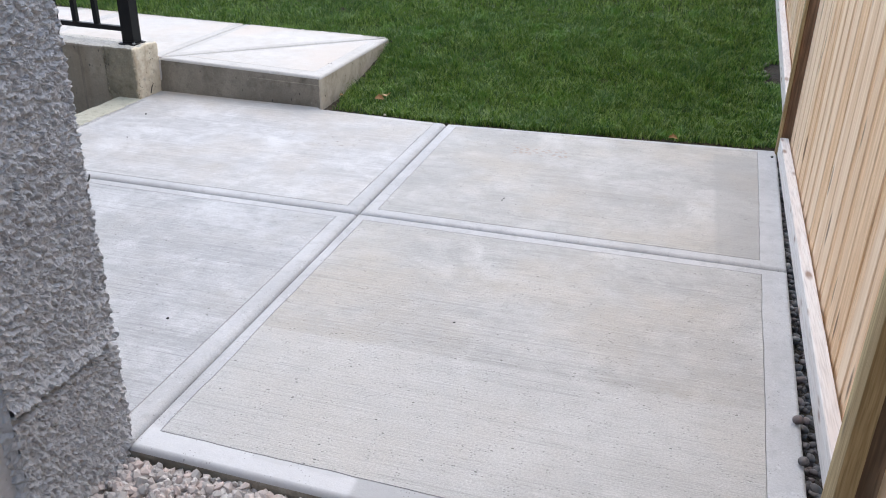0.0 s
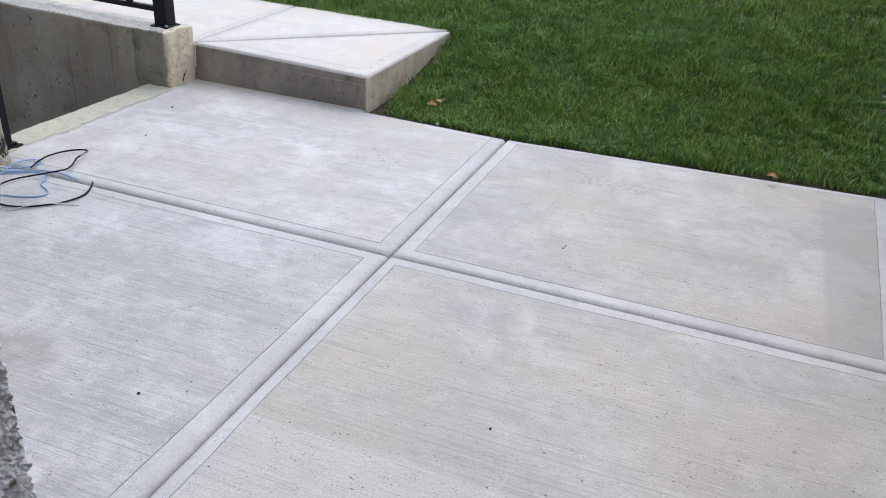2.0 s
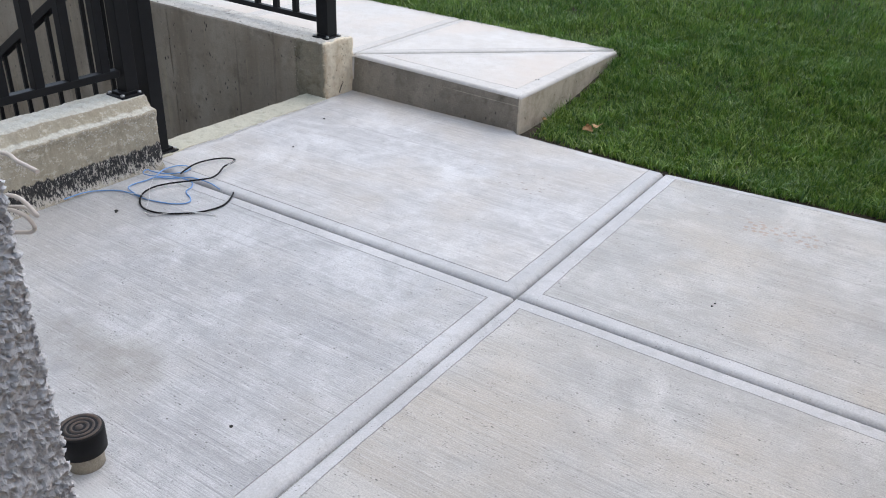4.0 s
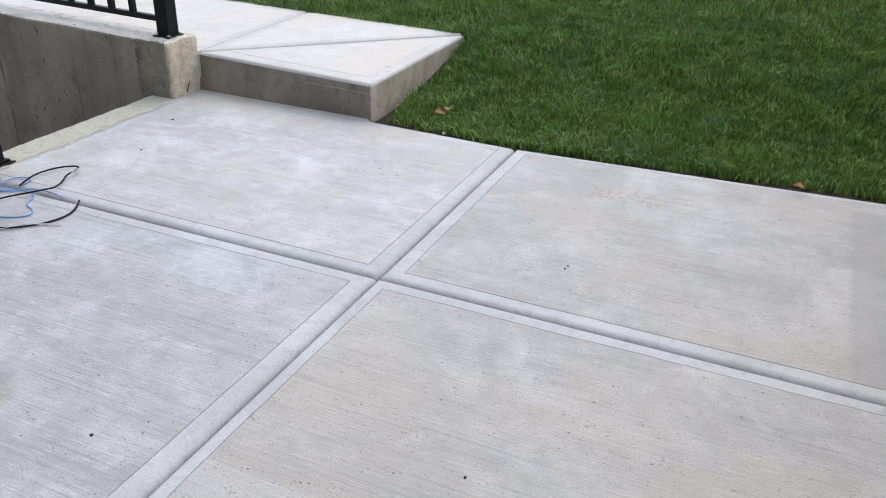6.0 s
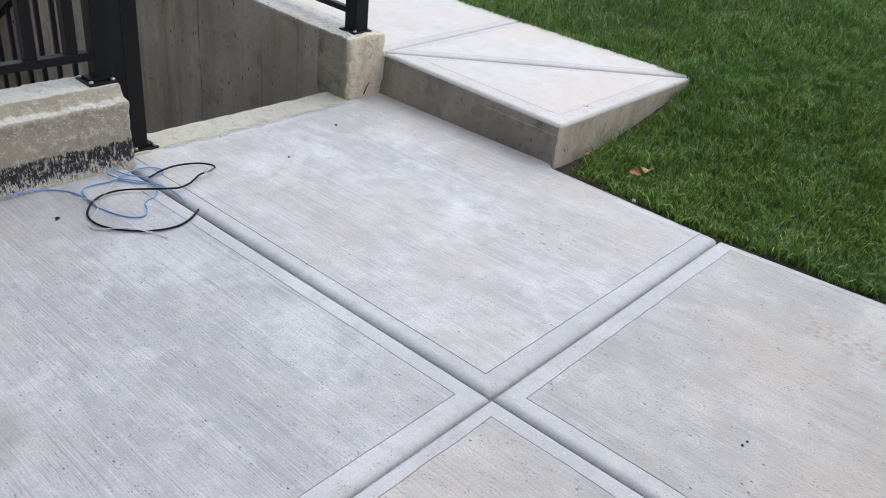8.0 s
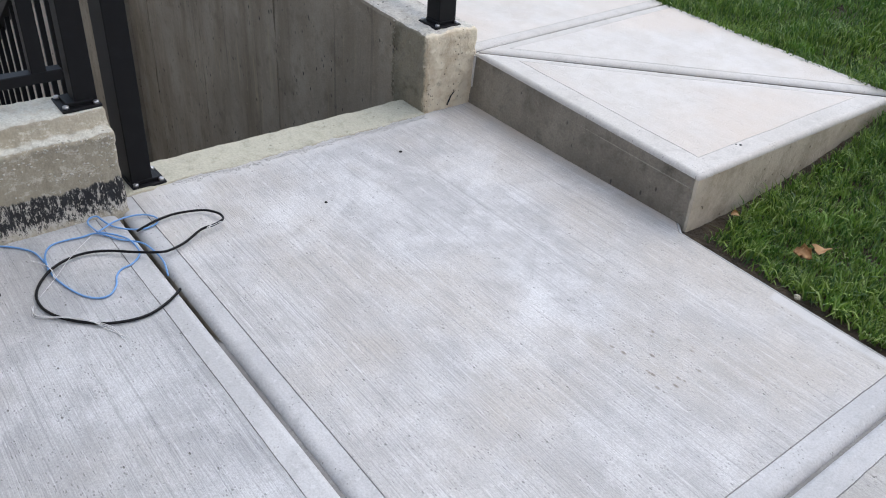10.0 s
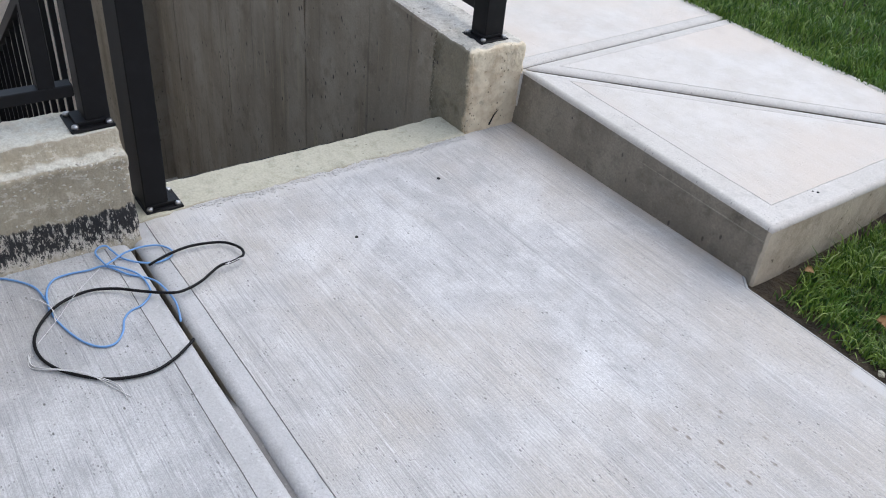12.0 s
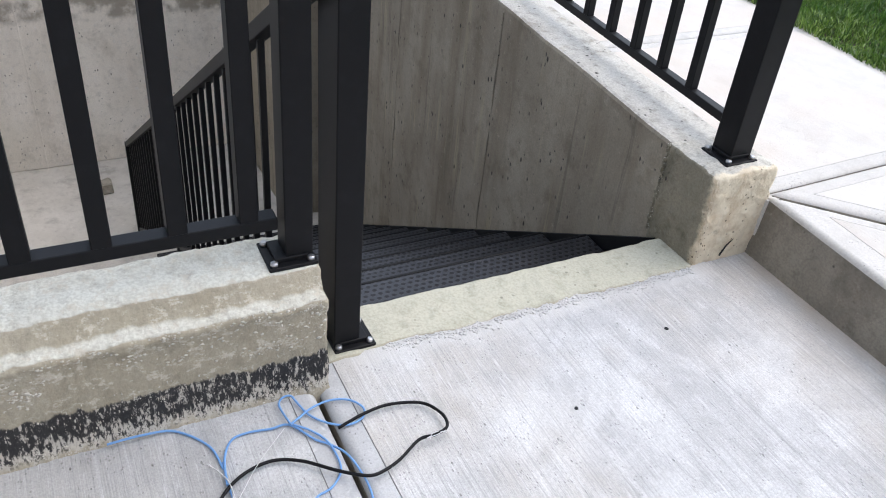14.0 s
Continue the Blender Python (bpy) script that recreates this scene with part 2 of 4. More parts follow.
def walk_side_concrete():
    """Stained riser deepened for shade; the +x end painted paler to look lit."""
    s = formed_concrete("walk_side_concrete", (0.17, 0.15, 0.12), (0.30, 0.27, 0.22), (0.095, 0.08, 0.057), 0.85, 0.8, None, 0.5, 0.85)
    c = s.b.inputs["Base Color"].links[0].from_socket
    lit_face = s.mix(s.span(s.noise(9, 6, rough=0.7), 0.38, 0.66), (0.60, 0.53, 0.42), (0.42, 0.355, 0.265))
    lit_face = s.mix(s.calc("MULTIPLY", s.span(s.cells(34), 0.08, 0.17, 1, 0), s.span(s.noise(9, 3), 0.48, 0.58)), lit_face, (0.14, 0.115, 0.08))
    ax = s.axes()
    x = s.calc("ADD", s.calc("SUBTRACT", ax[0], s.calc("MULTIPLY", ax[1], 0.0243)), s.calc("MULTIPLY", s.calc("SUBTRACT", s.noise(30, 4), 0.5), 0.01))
    # brighter light on the +x end is put into its colour
    return s.colour(s.mix(s.span(x, -2.128, -2.122, 0, 0.9), c, lit_face)).m


WALK_SIDE = walk_side_concrete()
PILLAR = end_block_concrete()
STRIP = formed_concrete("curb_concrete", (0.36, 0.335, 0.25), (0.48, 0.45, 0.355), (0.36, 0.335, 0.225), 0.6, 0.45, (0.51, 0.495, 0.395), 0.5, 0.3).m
WELL = grooved_wall("stairwell_concrete")
SCORE = smooth_concrete("scored_line", (0.38, 0.377, 0.37), (0.47, 0.467, 0.46))
FILLER = smooth_concrete("dirty_joint_filler", (0.18, 0.176, 0.168), (0.27, 0.265, 0.255))


def stained_basement():
    """Pale basement wall with a dirty pour line and dark blotches."""
    s = formed_concrete("basement_wall_concrete", (0.78, 0.715, 0.615), (0.86, 0.80, 0.71), (0.56, 0.49, 0.39), 0.5, 0.95, None, 0.4, 0.3)
    c = s.b.inputs["Base Color"].links[0].from_socket
    z = s.calc("ADD", s.axes()[2], s.calc("MULTIPLY", s.noise(3, 4), 0.16))
    line = s.calc("MULTIPLY", s.calc("MULTIPLY", s.span(z, -1.16, -1.08), s.span(z, -0.98, -0.9, 1, 0)), s.span(s.noise(6, 4), 0.38, 0.6))
    c = s.mix(s.calc("MULTIPLY", line, 0.75), c, (0.2, 0.165, 0.12))
    c = s.mix(s.span(s.noise(2.6, 6, rough=0.65), 0.54, 0.72, 0, 0.35), c, (0.34, 0.28, 0.2))
    return s.colour(c).m


FAR_WELL = stained_basement()
FLOOR_LOW = formed_concrete("basement_floor_concrete", (0.51, 0.48, 0.43), (0.60, 0.57, 0.52), (0.32, 0.29, 0.26), 0.4, 0.3).m


def tarred_wall():
    """Low wall: yellowish concrete over a band of black damp-proofing with pale smears."""
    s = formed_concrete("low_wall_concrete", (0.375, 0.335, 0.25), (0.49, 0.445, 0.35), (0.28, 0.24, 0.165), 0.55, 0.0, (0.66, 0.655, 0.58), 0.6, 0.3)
    c = s.b.inputs["Base Color"].links[0].from_socket
    ax = s.axes()
    edge = s.calc("ADD", ax[2], s.calc("MULTIPLY", s.calc("SUBTRACT", s.noise(1, 5, s.scaled(34, 34, 9), 0.65), 0.5), 0.06))
    band = s.calc("MULTIPLY", s.span(edge, 0.098, 0.106, 1, 0), s.span(edge, -0.004, 0.02))
    low_ = s.calc("MULTIPLY", s.span(ax[2], 0.0, 0.06, 1, 0), 0.09)
    smear = s.span(s.calc("ADD", s.noise(1, 6, s.scaled(115, 115, 40), 0.78), low_), 0.535, 0.585)
    chipped = s.span(s.noise(1, 6, s.scaled(30, 30, 48), 0.78), 0.52, 0.61, 0, 0.8)
    c = s.mix(chipped, c, (0.55, 0.51, 0.42))
    tar = s.mix(smear, (0.014, 0.014, 0.016), (0.5, 0.47, 0.41))
    c = s.mix(band, c, tar)
    s.colour(c)
    s.put(s.b.inputs["Roughness"], s.calc("SUBTRACT", 0.88, s.calc("MULTIPLY", band, 0.45)))
    return s.m


LOW_WALL = tarred_wall()


def stucco():
    s = Shader("grey_stucco", 0.9)
    c = s.mix(s.span(s.noise(30, 4), 0.35, 0.7), (0.455, 0.455, 0.462), (0.575, 0.575, 0.582))
    c = s.mix(s.span(s.noise(3, 4), 0.45, 0.75, 0, 0.4), c, (0.42, 0.41, 0.41))
    s.colour(c)
    s.bump(s.noise(210, 5, rough=0.7), 0.8, 0.005)
    return s.m


STUCCO = stucco()


def painted_metal(name, c, rough):
    s = Shader(name, rough)
    s.colour(s.mix(s.span(s.noise(35, 4), 0.45, 0.8, 0, 0.4), c, tuple(v * 1.8 + 0.002 for v in c)))
    s.b.inputs["Specular IOR Level"].default_value = 0.2
    s.bump(s.noise(500, 2), 0.05, 0.001)
    return s.m


RAIL = painted_metal("black_powder_coat", (0.0055, 0.0058, 0.007), 0.5)
BOLT = Shader("zinc_bolt", 0.35, 0.9).colour((0.45, 0.45, 0.46)).m


def perforated():
    """Black anti-slip treads with rows of small punched holes."""
    s = Shader("perforated_tread", 0.36, 0.3)
    ax = s.axes()
    fx = s.calc("FRACT", s.calc("MULTIPLY", ax[0], 50))
    row = s.calc("FLOOR", s.calc("MULTIPLY", ax[0], 50))
    fy = s.calc("FRACT", s.calc("ADD", s.calc("MULTIPLY", ax[1], 42), s.calc("MULTIPLY", row, 0.5)))
    dx, dy = s.calc("SUBTRACT", fx, 0.5), s.calc("SUBTRACT", fy, 0.5)
    r = s.calc("SQRT", s.calc("ADD", s.calc("MULTIPLY", dx, dx), s.calc("MULTIPLY", dy, dy)))
    hole = s.span(r, 0.29, 0.35, 1, 0)
    s.colour(s.mix(hole, s.mix(s.noise(20, 4), (0.022, 0.023, 0.027), (0.045, 0.046, 0.053)), (0.002, 0.002, 0.002)))
    s.bump(s.calc("MULTIPLY", hole, -1), 0.8, 0.006)
    return s.m


TREAD = perforated()


def lumber(name, a, b, knot, grain_axis="z", tones=None):
    s = Shader(name, 0.72)
    rnd = s.add("ShaderNodeObjectInfo").outputs["Random"]
    shift = s.add("ShaderNodeVectorMath")
    shift.operation = "ADD"
    s.put(shift.inputs[0], s.pos)
    off = s.add("ShaderNodeCombineXYZ")
    for i in range(3):
        s.put(off.inputs[i], s.calc("MULTIPLY", rnd, 7.0 + 3 * i))
    s.put(shift.inputs[1], off.outputs[0])
    p = shift.outputs[0]
    k = {"z": (40, 40, 1.6), "y": (40, 1.6, 40)}[grain_axis]
    ring = s.noise(1, 5, s.scaled(*k, at=p), 0.6, 0.6)
    fine = s.noise(1, 3, s.scaled(*(v * 6 for v in k), at=p))
    c = s.mix(s.span(ring, 0.37, 0.63), a, b)
    c = s.mix(s.span(fine, 0.42, 0.7, 0, 0.6), c, tuple(v * 0.7 for v in b))
    if tones:
        c = s.mix(s.span(rnd, 0.2, 0.8, 0, 0.9), c, s.mix(s.span(ring, 0.35, 0.65), tones[0], tones[1]))
    kk = {"z": (16, 16, 3.2), "y": (16, 5, 16)}[grain_axis]
    knots = s.calc("MULTIPLY", s.span(s.cells(1, s.scaled(*kk, at=p)), 0.1, 0.24, 1, 0), s.span(s.noise(3, 2, p), 0.42, 0.52))
    c = s.mix(s.calc("MULTIPLY", knots, 0.85), c, knot)
    s.colour(c)
    s.bump(s.calc("ADD", ring, s.calc("MULTIPLY", fine, 0.5)), 0.25, 0.003)
    return s.m


PICKET = lumber("cedar_picket", (0.90, 0.64, 0.40), (0.72, 0.455, 0.25), (0.13, 0.075, 0.04), "z", ((0.92, 0.725, 0.53), (0.80, 0.585, 0.395)))
POST_WOOD = lumber("treated_post", (0.33, 0.18, 0.10), (0.14, 0.075, 0.04), (0.06, 0.03, 0.02))
POST_GREEN = lumber("treated_trim", (0.50, 0.39, 0.21), (0.26, 0.18, 0.08), (0.08, 0.05, 0.02))
KICK = lumber("pale_kickboard", (0.80, 0.77, 0.745), (0.72, 0.66, 0.62), (0.25, 0.15, 0.1), "y")


def soil(name, a, b):
    s = Shader(name, 0.95)
    s.colour(s.mix(s.span(s.noise(14, 6), 0.35, 0.65), a, b))
    s.bump(s.noise(60, 5), 0.8, 0.02)
    return s.m


SOIL = soil("dark_soil", (0.035, 0.026, 0.017), (0.075, 0.055, 0.035))
TURF = soil("turf_base", (0.028, 0.021, 0.013), (0.055, 0.04, 0.024))
FAR_GROUND = soil("far_lawn", (0.035, 0.07, 0.02), (0.06, 0.1, 0.03))


def blades():
    s = Shader("grass_blades", 0.5)
    rnd = s.add("ShaderNodeNewGeometry").outputs["Random Per Island"]
    c = s.mix(s.span(rnd, 0.0, 1.0), (0.02, 0.06, 0.011), (0.265, 0.385, 0.062))
    c = s.mix(s.span(rnd, 0.82, 1.0, 0, 0.85), c, (0.39, 0.45, 0.18))
    c = s.mix(s.span(s.noise(2.2, 4), 0.4, 0.7, 0, 0.45), c, (0.07, 0.16, 0.04))
    c = s.mix(s.span(s.noise(7, 3), 0.55, 0.7, 0, 0.5), c, (0.16, 0.33, 0.05))
    c = s.mix(s.span(s.noise(5, 4, dist=0.5), 0.54, 0.7, 0, 0.4), c, (0.035, 0.10, 0.025))
    s.colour(c)
    through_leaf, both = s.add("ShaderNodeBsdfTranslucent"), s.add("ShaderNodeMixShader")
    s.put(through_leaf.inputs[0], s.mix(0.5, c, (0.13, 0.34, 0.04)))
    both.inputs[0].default_value = 0.2
    s.put(both.inputs[1], s.b.outputs[0])
    s.put(both.inputs[2], through_leaf.outputs[0])
    s.put(s.t.nodes["Material Output"].inputs[0], both.outputs[0])
    return s.m


GRASS = blades()


def stone(name, shades, rough=0.7):
    s = Shader(name, rough)
    ob, isl = s.add("ShaderNodeObjectInfo").outputs["Random"], s.add("ShaderNodeNewGeometry").outputs["Random Per Island"]
    rnd = s.calc("FRACT", s.calc("ADD", ob, isl))
    c = s.mix(s.span(rnd, 0.0, 0.4), shades[0], shades[1])
    c = s.mix(s.span(rnd, 0.5, 0.85), c, shades[2])
    c = s.mix(s.span(rnd, 0.9, 0.97), c, shades[3])
    c = s.mix(s.span(s.noise(90, 4), 0.4, 0.7, 0, 0.35), c, shades[1])
    s.colour(c)
    s.bump(s.noise(140, 3), 0.2, 0.002)
    return s.m


GRAVEL = stone("pink_grey_gravel", ((0.50, 0.44, 0.41), (0.45, 0.43, 0.41), (0.58, 0.49, 0.45), (0.66, 0.64, 0.61)), 0.85)
PEBBLE = stone("river_pebble", ((0.05, 0.05, 0.055), (0.09, 0.085, 0.085), (0.12, 0.09, 0.085), (0.3, 0.3, 0.29)), 0.5)
BLUE = Shader("blue_cable_jacket", 0.4).colour((0.15, 0.32, 0.62)).m
BLACK = painted_metal("black_jacket", (0.005, 0.005, 0.006), 0.55)
FRAY = Shader("frayed_white_strands", 0.6).colour((0.6, 0.6, 0.6)).m
ROPE = Shader("off_white_cord", 0.8).colour((0.52, 0.47, 0.42)).m
DEBRIS = Shader("black_crumb", 0.8).colour((0.012, 0.012, 0.012)).m


def leaf_stuff():
    s = Shader("dry_leaf", 0.7)
    s.colour(s.mix(s.span(s.noise(45, 4), 0.35, 0.65), (0.58, 0.37, 0.18), (0.42, 0.22, 0.09)))
    return s.m


LEAF = leaf_stuff()


def cap_top():
    s = Shader("rusty_cap_top", 0.6)
    s.colour(s.mix(s.span(s.noise(60, 5), 0.35, 0.65), (0.07, 0.046, 0.032), (0.032, 0.025, 0.02)))
    s.bump(s.noise(120, 4), 0.3, 0.002)
    return s.m


CAP_TOP = cap_top()


# ---- building helpers ----
def part(name, bm, material, parent=None, label="", smooth=False):
    """Links a bmesh as one mesh object, under parent where given."""
    me = bpy.data.meshes.new(name)
    bmesh.ops.recalc_face_normals(bm, faces=bm.faces)
    bm.to_mesh(me)
    bm.free()
    for m in material if isinstance(material, (list, tuple)) else [material]:
        me.materials.append(m)
    if smooth:
        for p in me.polygons:
            p.use_smooth = True
    ob = new(name, me)
    if parent:
        ob.parent = parent
        ob.matrix_parent_inverse = parent.matrix_world.inverted()
    if label:
        ob["label"] = label
    return ob


def thing(name, x, y, z, label, category, group="", kind=""):
    ob = new(name)
    ob.empty_display_size = 0.1
    ob.matrix_world = Matrix.Translation((x, y, z))
    return tagged(ob, label, category, group, kind)


def box(x0, x1, y0, y1, z0, z1, bevel=0.0, seg=2):
    bm = bmesh.new()
    bmesh.ops.create_cube(bm, size=1)
    for v in bm.verts:
        v.co = ((x0 + x1) / 2 + v.co.x * (x1 - x0), (y0 + y1) / 2 + v.co.y * (y1 - y0), (z0 + z1) / 2 + v.co.z * (z1 - z0))
    if bevel:
        bmesh.ops.bevel(bm, geom=bm.edges[:], offset=bevel, segments=seg, affect="EDGES", profile=0.5)
    return bm


def cut(bm, axis, a, b, step):
    n = max(1, round((b - a) / step))
    no = [0, 0, 0]
    no[axis] = 1
    for i in range(1, n):
        co = [0, 0, 0]
        co[axis] = a + (b - a) * i / n
        bmesh.ops.bisect_plane(bm, geom=bm.verts[:] + bm.edges[:] + bm.faces[:], plane_co=co, plane_no=no)


def roughen(bm, amp, scale, seed=0.0, keep=None):
    """Uneven faces and chipped edges."""
    for v in bm.verts:
        p = v.co * scale + Vector((seed, seed * 1.7, -seed))
        d = noise.noise_vector(p) + noise.noise_vector(p * 3.1) * 0.5
        v.co += d * amp * (keep(v.co) if keep else 1)


def rough_block(x0, x1, y0, y1, z0, z1, bevel, step, amp, seed=0.0, scale=14):
    bm = box(x0, x1, y0, y1, z0, z1, bevel)
    cut(bm, 0, x0, x1, step)
    cut(bm, 1, y0, y1, step)
    cut(bm, 2, z0, z1, step)
    roughen(bm, amp, scale, seed)
    return bm


def inset_poly(poly, ws):
    """Moves each edge of a counter-clockwise polygon inwards by its own width."""
    n, lines, out = len(poly), [], []
    for i in range(n):
        a, b = Vector(poly[i]), Vector(poly[(i + 1) % n])
        d = (b - a).normalized()
        lines.append((a + Vector((-d.y, d.x)) * ws[i], d))
    for i in range(n):
        (p, d), (q, e) = lines[i - 1], lines[i]
        k = (q - p).cross(e) / d.cross(e)
        out.append(p + d * k)
    return out


def slab(name, poly, bands, top, thick, mats, parent, rounds, label="", depth=0.014, score=0.003):
    """A cast slab: rounded tooled edges, trowelled bands (0: none) with a scored line, and a broomed field."""
    bm = bmesh.new()
    n = len(poly)
    rings = []

    cuts = [max(1, int((Vector(poly[(i + 1) % n]) - Vector(poly[i])).length / 0.035)) for i in range(n)]
    m = sum(cuts)

    def ring(ws, z, wob=0.0):
        corners, out = inset_poly(poly, ws), []
        for i in range(n):
            a, b = corners[i], corners[(i + 1) % n]
            d = (b - a).normalized()
            for k in range(cuts[i]):
                p = a.lerp(b, k / cuts[i])
                w = wob * min(k, cuts[i] - k, 3) / 3
                p = p + Vector((-d.y, d.x)) * w * (noise.noise((p.x * 4, p.y * 4, 1)) + 0.6 * noise.noise((p.x * 17, p.y * 17, 5)))
                out.append(bm.verts.new((p.x, p.y, z)))
        rings.append(out)

    ring([0] * n, top - thick)
    ring([0] * n, top - depth)
    for a in (20, 42, 66):
        ring([r * (1 - math.cos(radians(a))) for r in rounds], top - depth * (1 - math.sin(radians(a))))
    ring(rounds, top)
    field = [max(w, r + 0.002) for w, r in zip(bands, rounds)]
    wob = min(0.004, min(field) * 0.2)
    ring(field, top, wob)
    ring([w + 0.0014 for w in field], top - score, wob)
    ring([w + 0.003 for w in field], top + 0.0004, wob)
    for k in range(len(rings) - 1):
        for i in range(m):
            j = (i + 1) % m
            f = bm.faces.new((rings[k][i], rings[k][j], rings[k + 1][j], rings[k + 1][i]))
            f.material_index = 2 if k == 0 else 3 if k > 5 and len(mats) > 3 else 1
            f.smooth = 0 < k < 5
    bm.faces.new(rings[-1]).material_index = 0
    bm.faces.new(rings[0][::-1]).material_index = 2
    return part(name, bm, mats, parent, label)


def tube(pts, radius, sides=8, closed_ends=True):
    """A round cable along a smooth line through pts."""
    pts = [Vector(p) for p in pts]
    line = []
    for i in range(len(pts) - 1):
        p0, p1, p2, p3 = pts[max(i - 1, 0)], pts[i], pts[i + 1], pts[min(i + 2, len(pts) - 1)]
        for k in range(8):
            t = k / 8
            line.append(0.5 * (2 * p1 + (p2 - p0) * t + (2 * p0 - 5 * p1 + 4 * p2 - p3) * t * t + (3 * p1 - p0 - 3 * p2 + p3) * t ** 3))
    line.append(pts[-1])
    bm = bmesh.new()
    rings = []
    for i, p in enumerate(line):
        d = (line[min(i + 1, len(line) - 1)] - line[max(i - 1, 0)]).normalized()
        side = d.cross(Vector((0, 0, 1)))
        side = side.normalized() if side.length > 1e-4 else Vector((1, 0, 0))
        up = side.cross(d)
        rings.append([bm.verts.new(p + radius * (math.cos(2 * math.pi * k / sides) * side + math.sin(2 * math.pi * k / sides) * up)) for k in range(sides)])
    for a, b in zip(rings, rings[1:]):
        for k in range(sides):
            bm.faces.new((a[k], a[(k + 1) % sides], b[(k + 1) % sides], b[k])).smooth = True
    bm.faces.new(rings[0])
    bm.faces.new(rings[-1][::-1])
    return bm


def lathe(profile, cx, cy, sides=40):
    """Turns (radius, z) pairs about a vertical axis."""
    bm = bmesh.new()
    rings = [[bm.verts.new((cx + r * math.cos(2 * math.pi * k / sides), cy + r * math.sin(2 * math.pi * k / sides), z)) for k in range(sides)] for r, z in profile]
    for a, b in zip(rings, rings[1:]):
        for k in range(sides):
            bm.faces.new((a[k], a[(k + 1) % sides], b[(k + 1) % sides], b[k])).smooth = True
    bm.faces.new(rings[0][::-1])
    bm.faces.new(rings[-1])
    return bm


# ---- large structure ----
def fence_x(y):
    return 0.377 + (y - 2.0) * 0.03


def edge_x(y):
    return 0.336 + (y - 1.785) * 0.0435


def lawn_z(y):
    u = min(max(y - 4.42, 0), 3.6)
    return 0.19 * (u / 1.05) ** 1.6 if u < 1.05 else 0.19 + 0.165 * (u - 1.05)


PIT = -2.52
LAWN_Y = [(-1.97, 4.325), (-1.25, 4.305), (0.45, 4.42)]      # the patio's rim along the lawn


def lawn_edge(x):
    for (xa, ya), (xb, yb) in zip(LAWN_Y, LAWN_Y[1:]):
        if x <= xb:
            return ya + (yb - ya) * (x - xa) / (xb - xa)
    return LAWN_Y[-1][1]


# ground out to the horizon
bm = bmesh.new()
for x0, x1, y0, y1, z in ((-9.2, 0.52, 8.0, 400, lawn_z(8.0)), (0.52, 400, -400, 400, -0.07), (-400, -9.2, -400, 400, 0.18), (-9.2, 0.52, -400, 1.55, -0.085)):
    bm.faces.new([bm.verts.new(p) for p in ((x0, y0, z), (x1, y0, z), (x1, y1, z), (x0, y1, z))])
tagged(part("ground", bm, FAR_GROUND), "grass and soil spreading away round the yard", "ground", kind="structure")

# soil bed of the lawn, rising away from the patio
bm = bmesh.new()
for x0, x1, ya, yb in ((-2.03, 0.53, None, 5.44), (-9.2, 0.53, 5.44, 8.02)):
    nx, ny = max(2, int((x1 - x0) / 0.08)), 30
    grid = []
    for i in range(nx + 1):
        x = x0 + (x1 - x0) * i / nx
        y0 = lawn_edge(x) + 0.003 if ya is None else ya
        grid.append([bm.verts.new((x, y0 + (yb - y0) * j / ny, lawn_z(y0 + (yb - y0) * j / ny) - 0.016 + 0.008 * noise.noise((x * 5, j * 0.7, 0)))) for j in range(ny + 1)])
    for i in range(nx):
        for j in range(ny):
            bm.faces.new((grid[i][j], grid[i + 1][j], grid[i + 1][j + 1], grid[i][j + 1]))
tagged(part("lawn_soil", bm, TURF), "dark soil under the green lawn", "soil", kind="structure")

# patio of four tooled slabs on one base
patio = thing("patio", -1.3, 3.0, -0.1, "grey broom-finished concrete patio with tooled joints", "patio", kind="structure")
bm = box(-3.3, 0.3, 1.2, 4.6, -0.2, -0.085)
part("base", bm, SOIL, patio)
G = 0.004
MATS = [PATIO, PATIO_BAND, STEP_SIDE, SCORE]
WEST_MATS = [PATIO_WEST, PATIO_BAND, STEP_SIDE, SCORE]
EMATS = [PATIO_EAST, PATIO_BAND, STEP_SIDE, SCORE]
slab("slab", [(-3.10, 3.0 + 0.007), (-1.25 - G, 3.0 + G), (-1.25 - G, 4.303), (-2.0, 4.332), (-2.045, 4.375), (-3.10, 4.41)], [0.053, 0.062, 0.012, 0.012, 0.012, 0], 0, 0.1, MATS, patio, [0.022, 0.025, 0.01, 0.01, 0.01, 0.006], depth=0.019)
slab("slab", [(-1.25 + G, 3.0 + G), (edge_x(3.0), 3.0 + G), (edge_x(4.42), 4.42), (-1.25 + G, 4.303)], [0.055, 0.092, 0.04, 0.058], 0, 0.1, EMATS, patio, [0.018, 0.012, 0.012, 0.018], depth=0.016)
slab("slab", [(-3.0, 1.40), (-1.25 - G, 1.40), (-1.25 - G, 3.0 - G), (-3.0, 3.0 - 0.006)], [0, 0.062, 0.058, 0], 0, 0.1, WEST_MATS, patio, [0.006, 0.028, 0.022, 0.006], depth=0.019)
slab("slab", [(-1.25 + G, 1.478), (edge_x(1.46), 1.445), (edge_x(3.0), 3.0 - G), (-1.25 + G, 3.0 - G)], [0.07, 0.088, 0.055, 0.042], 0, 0.1, EMATS, patio, [0.012, 0.012, 0.018, 0.018], depth=0.016)

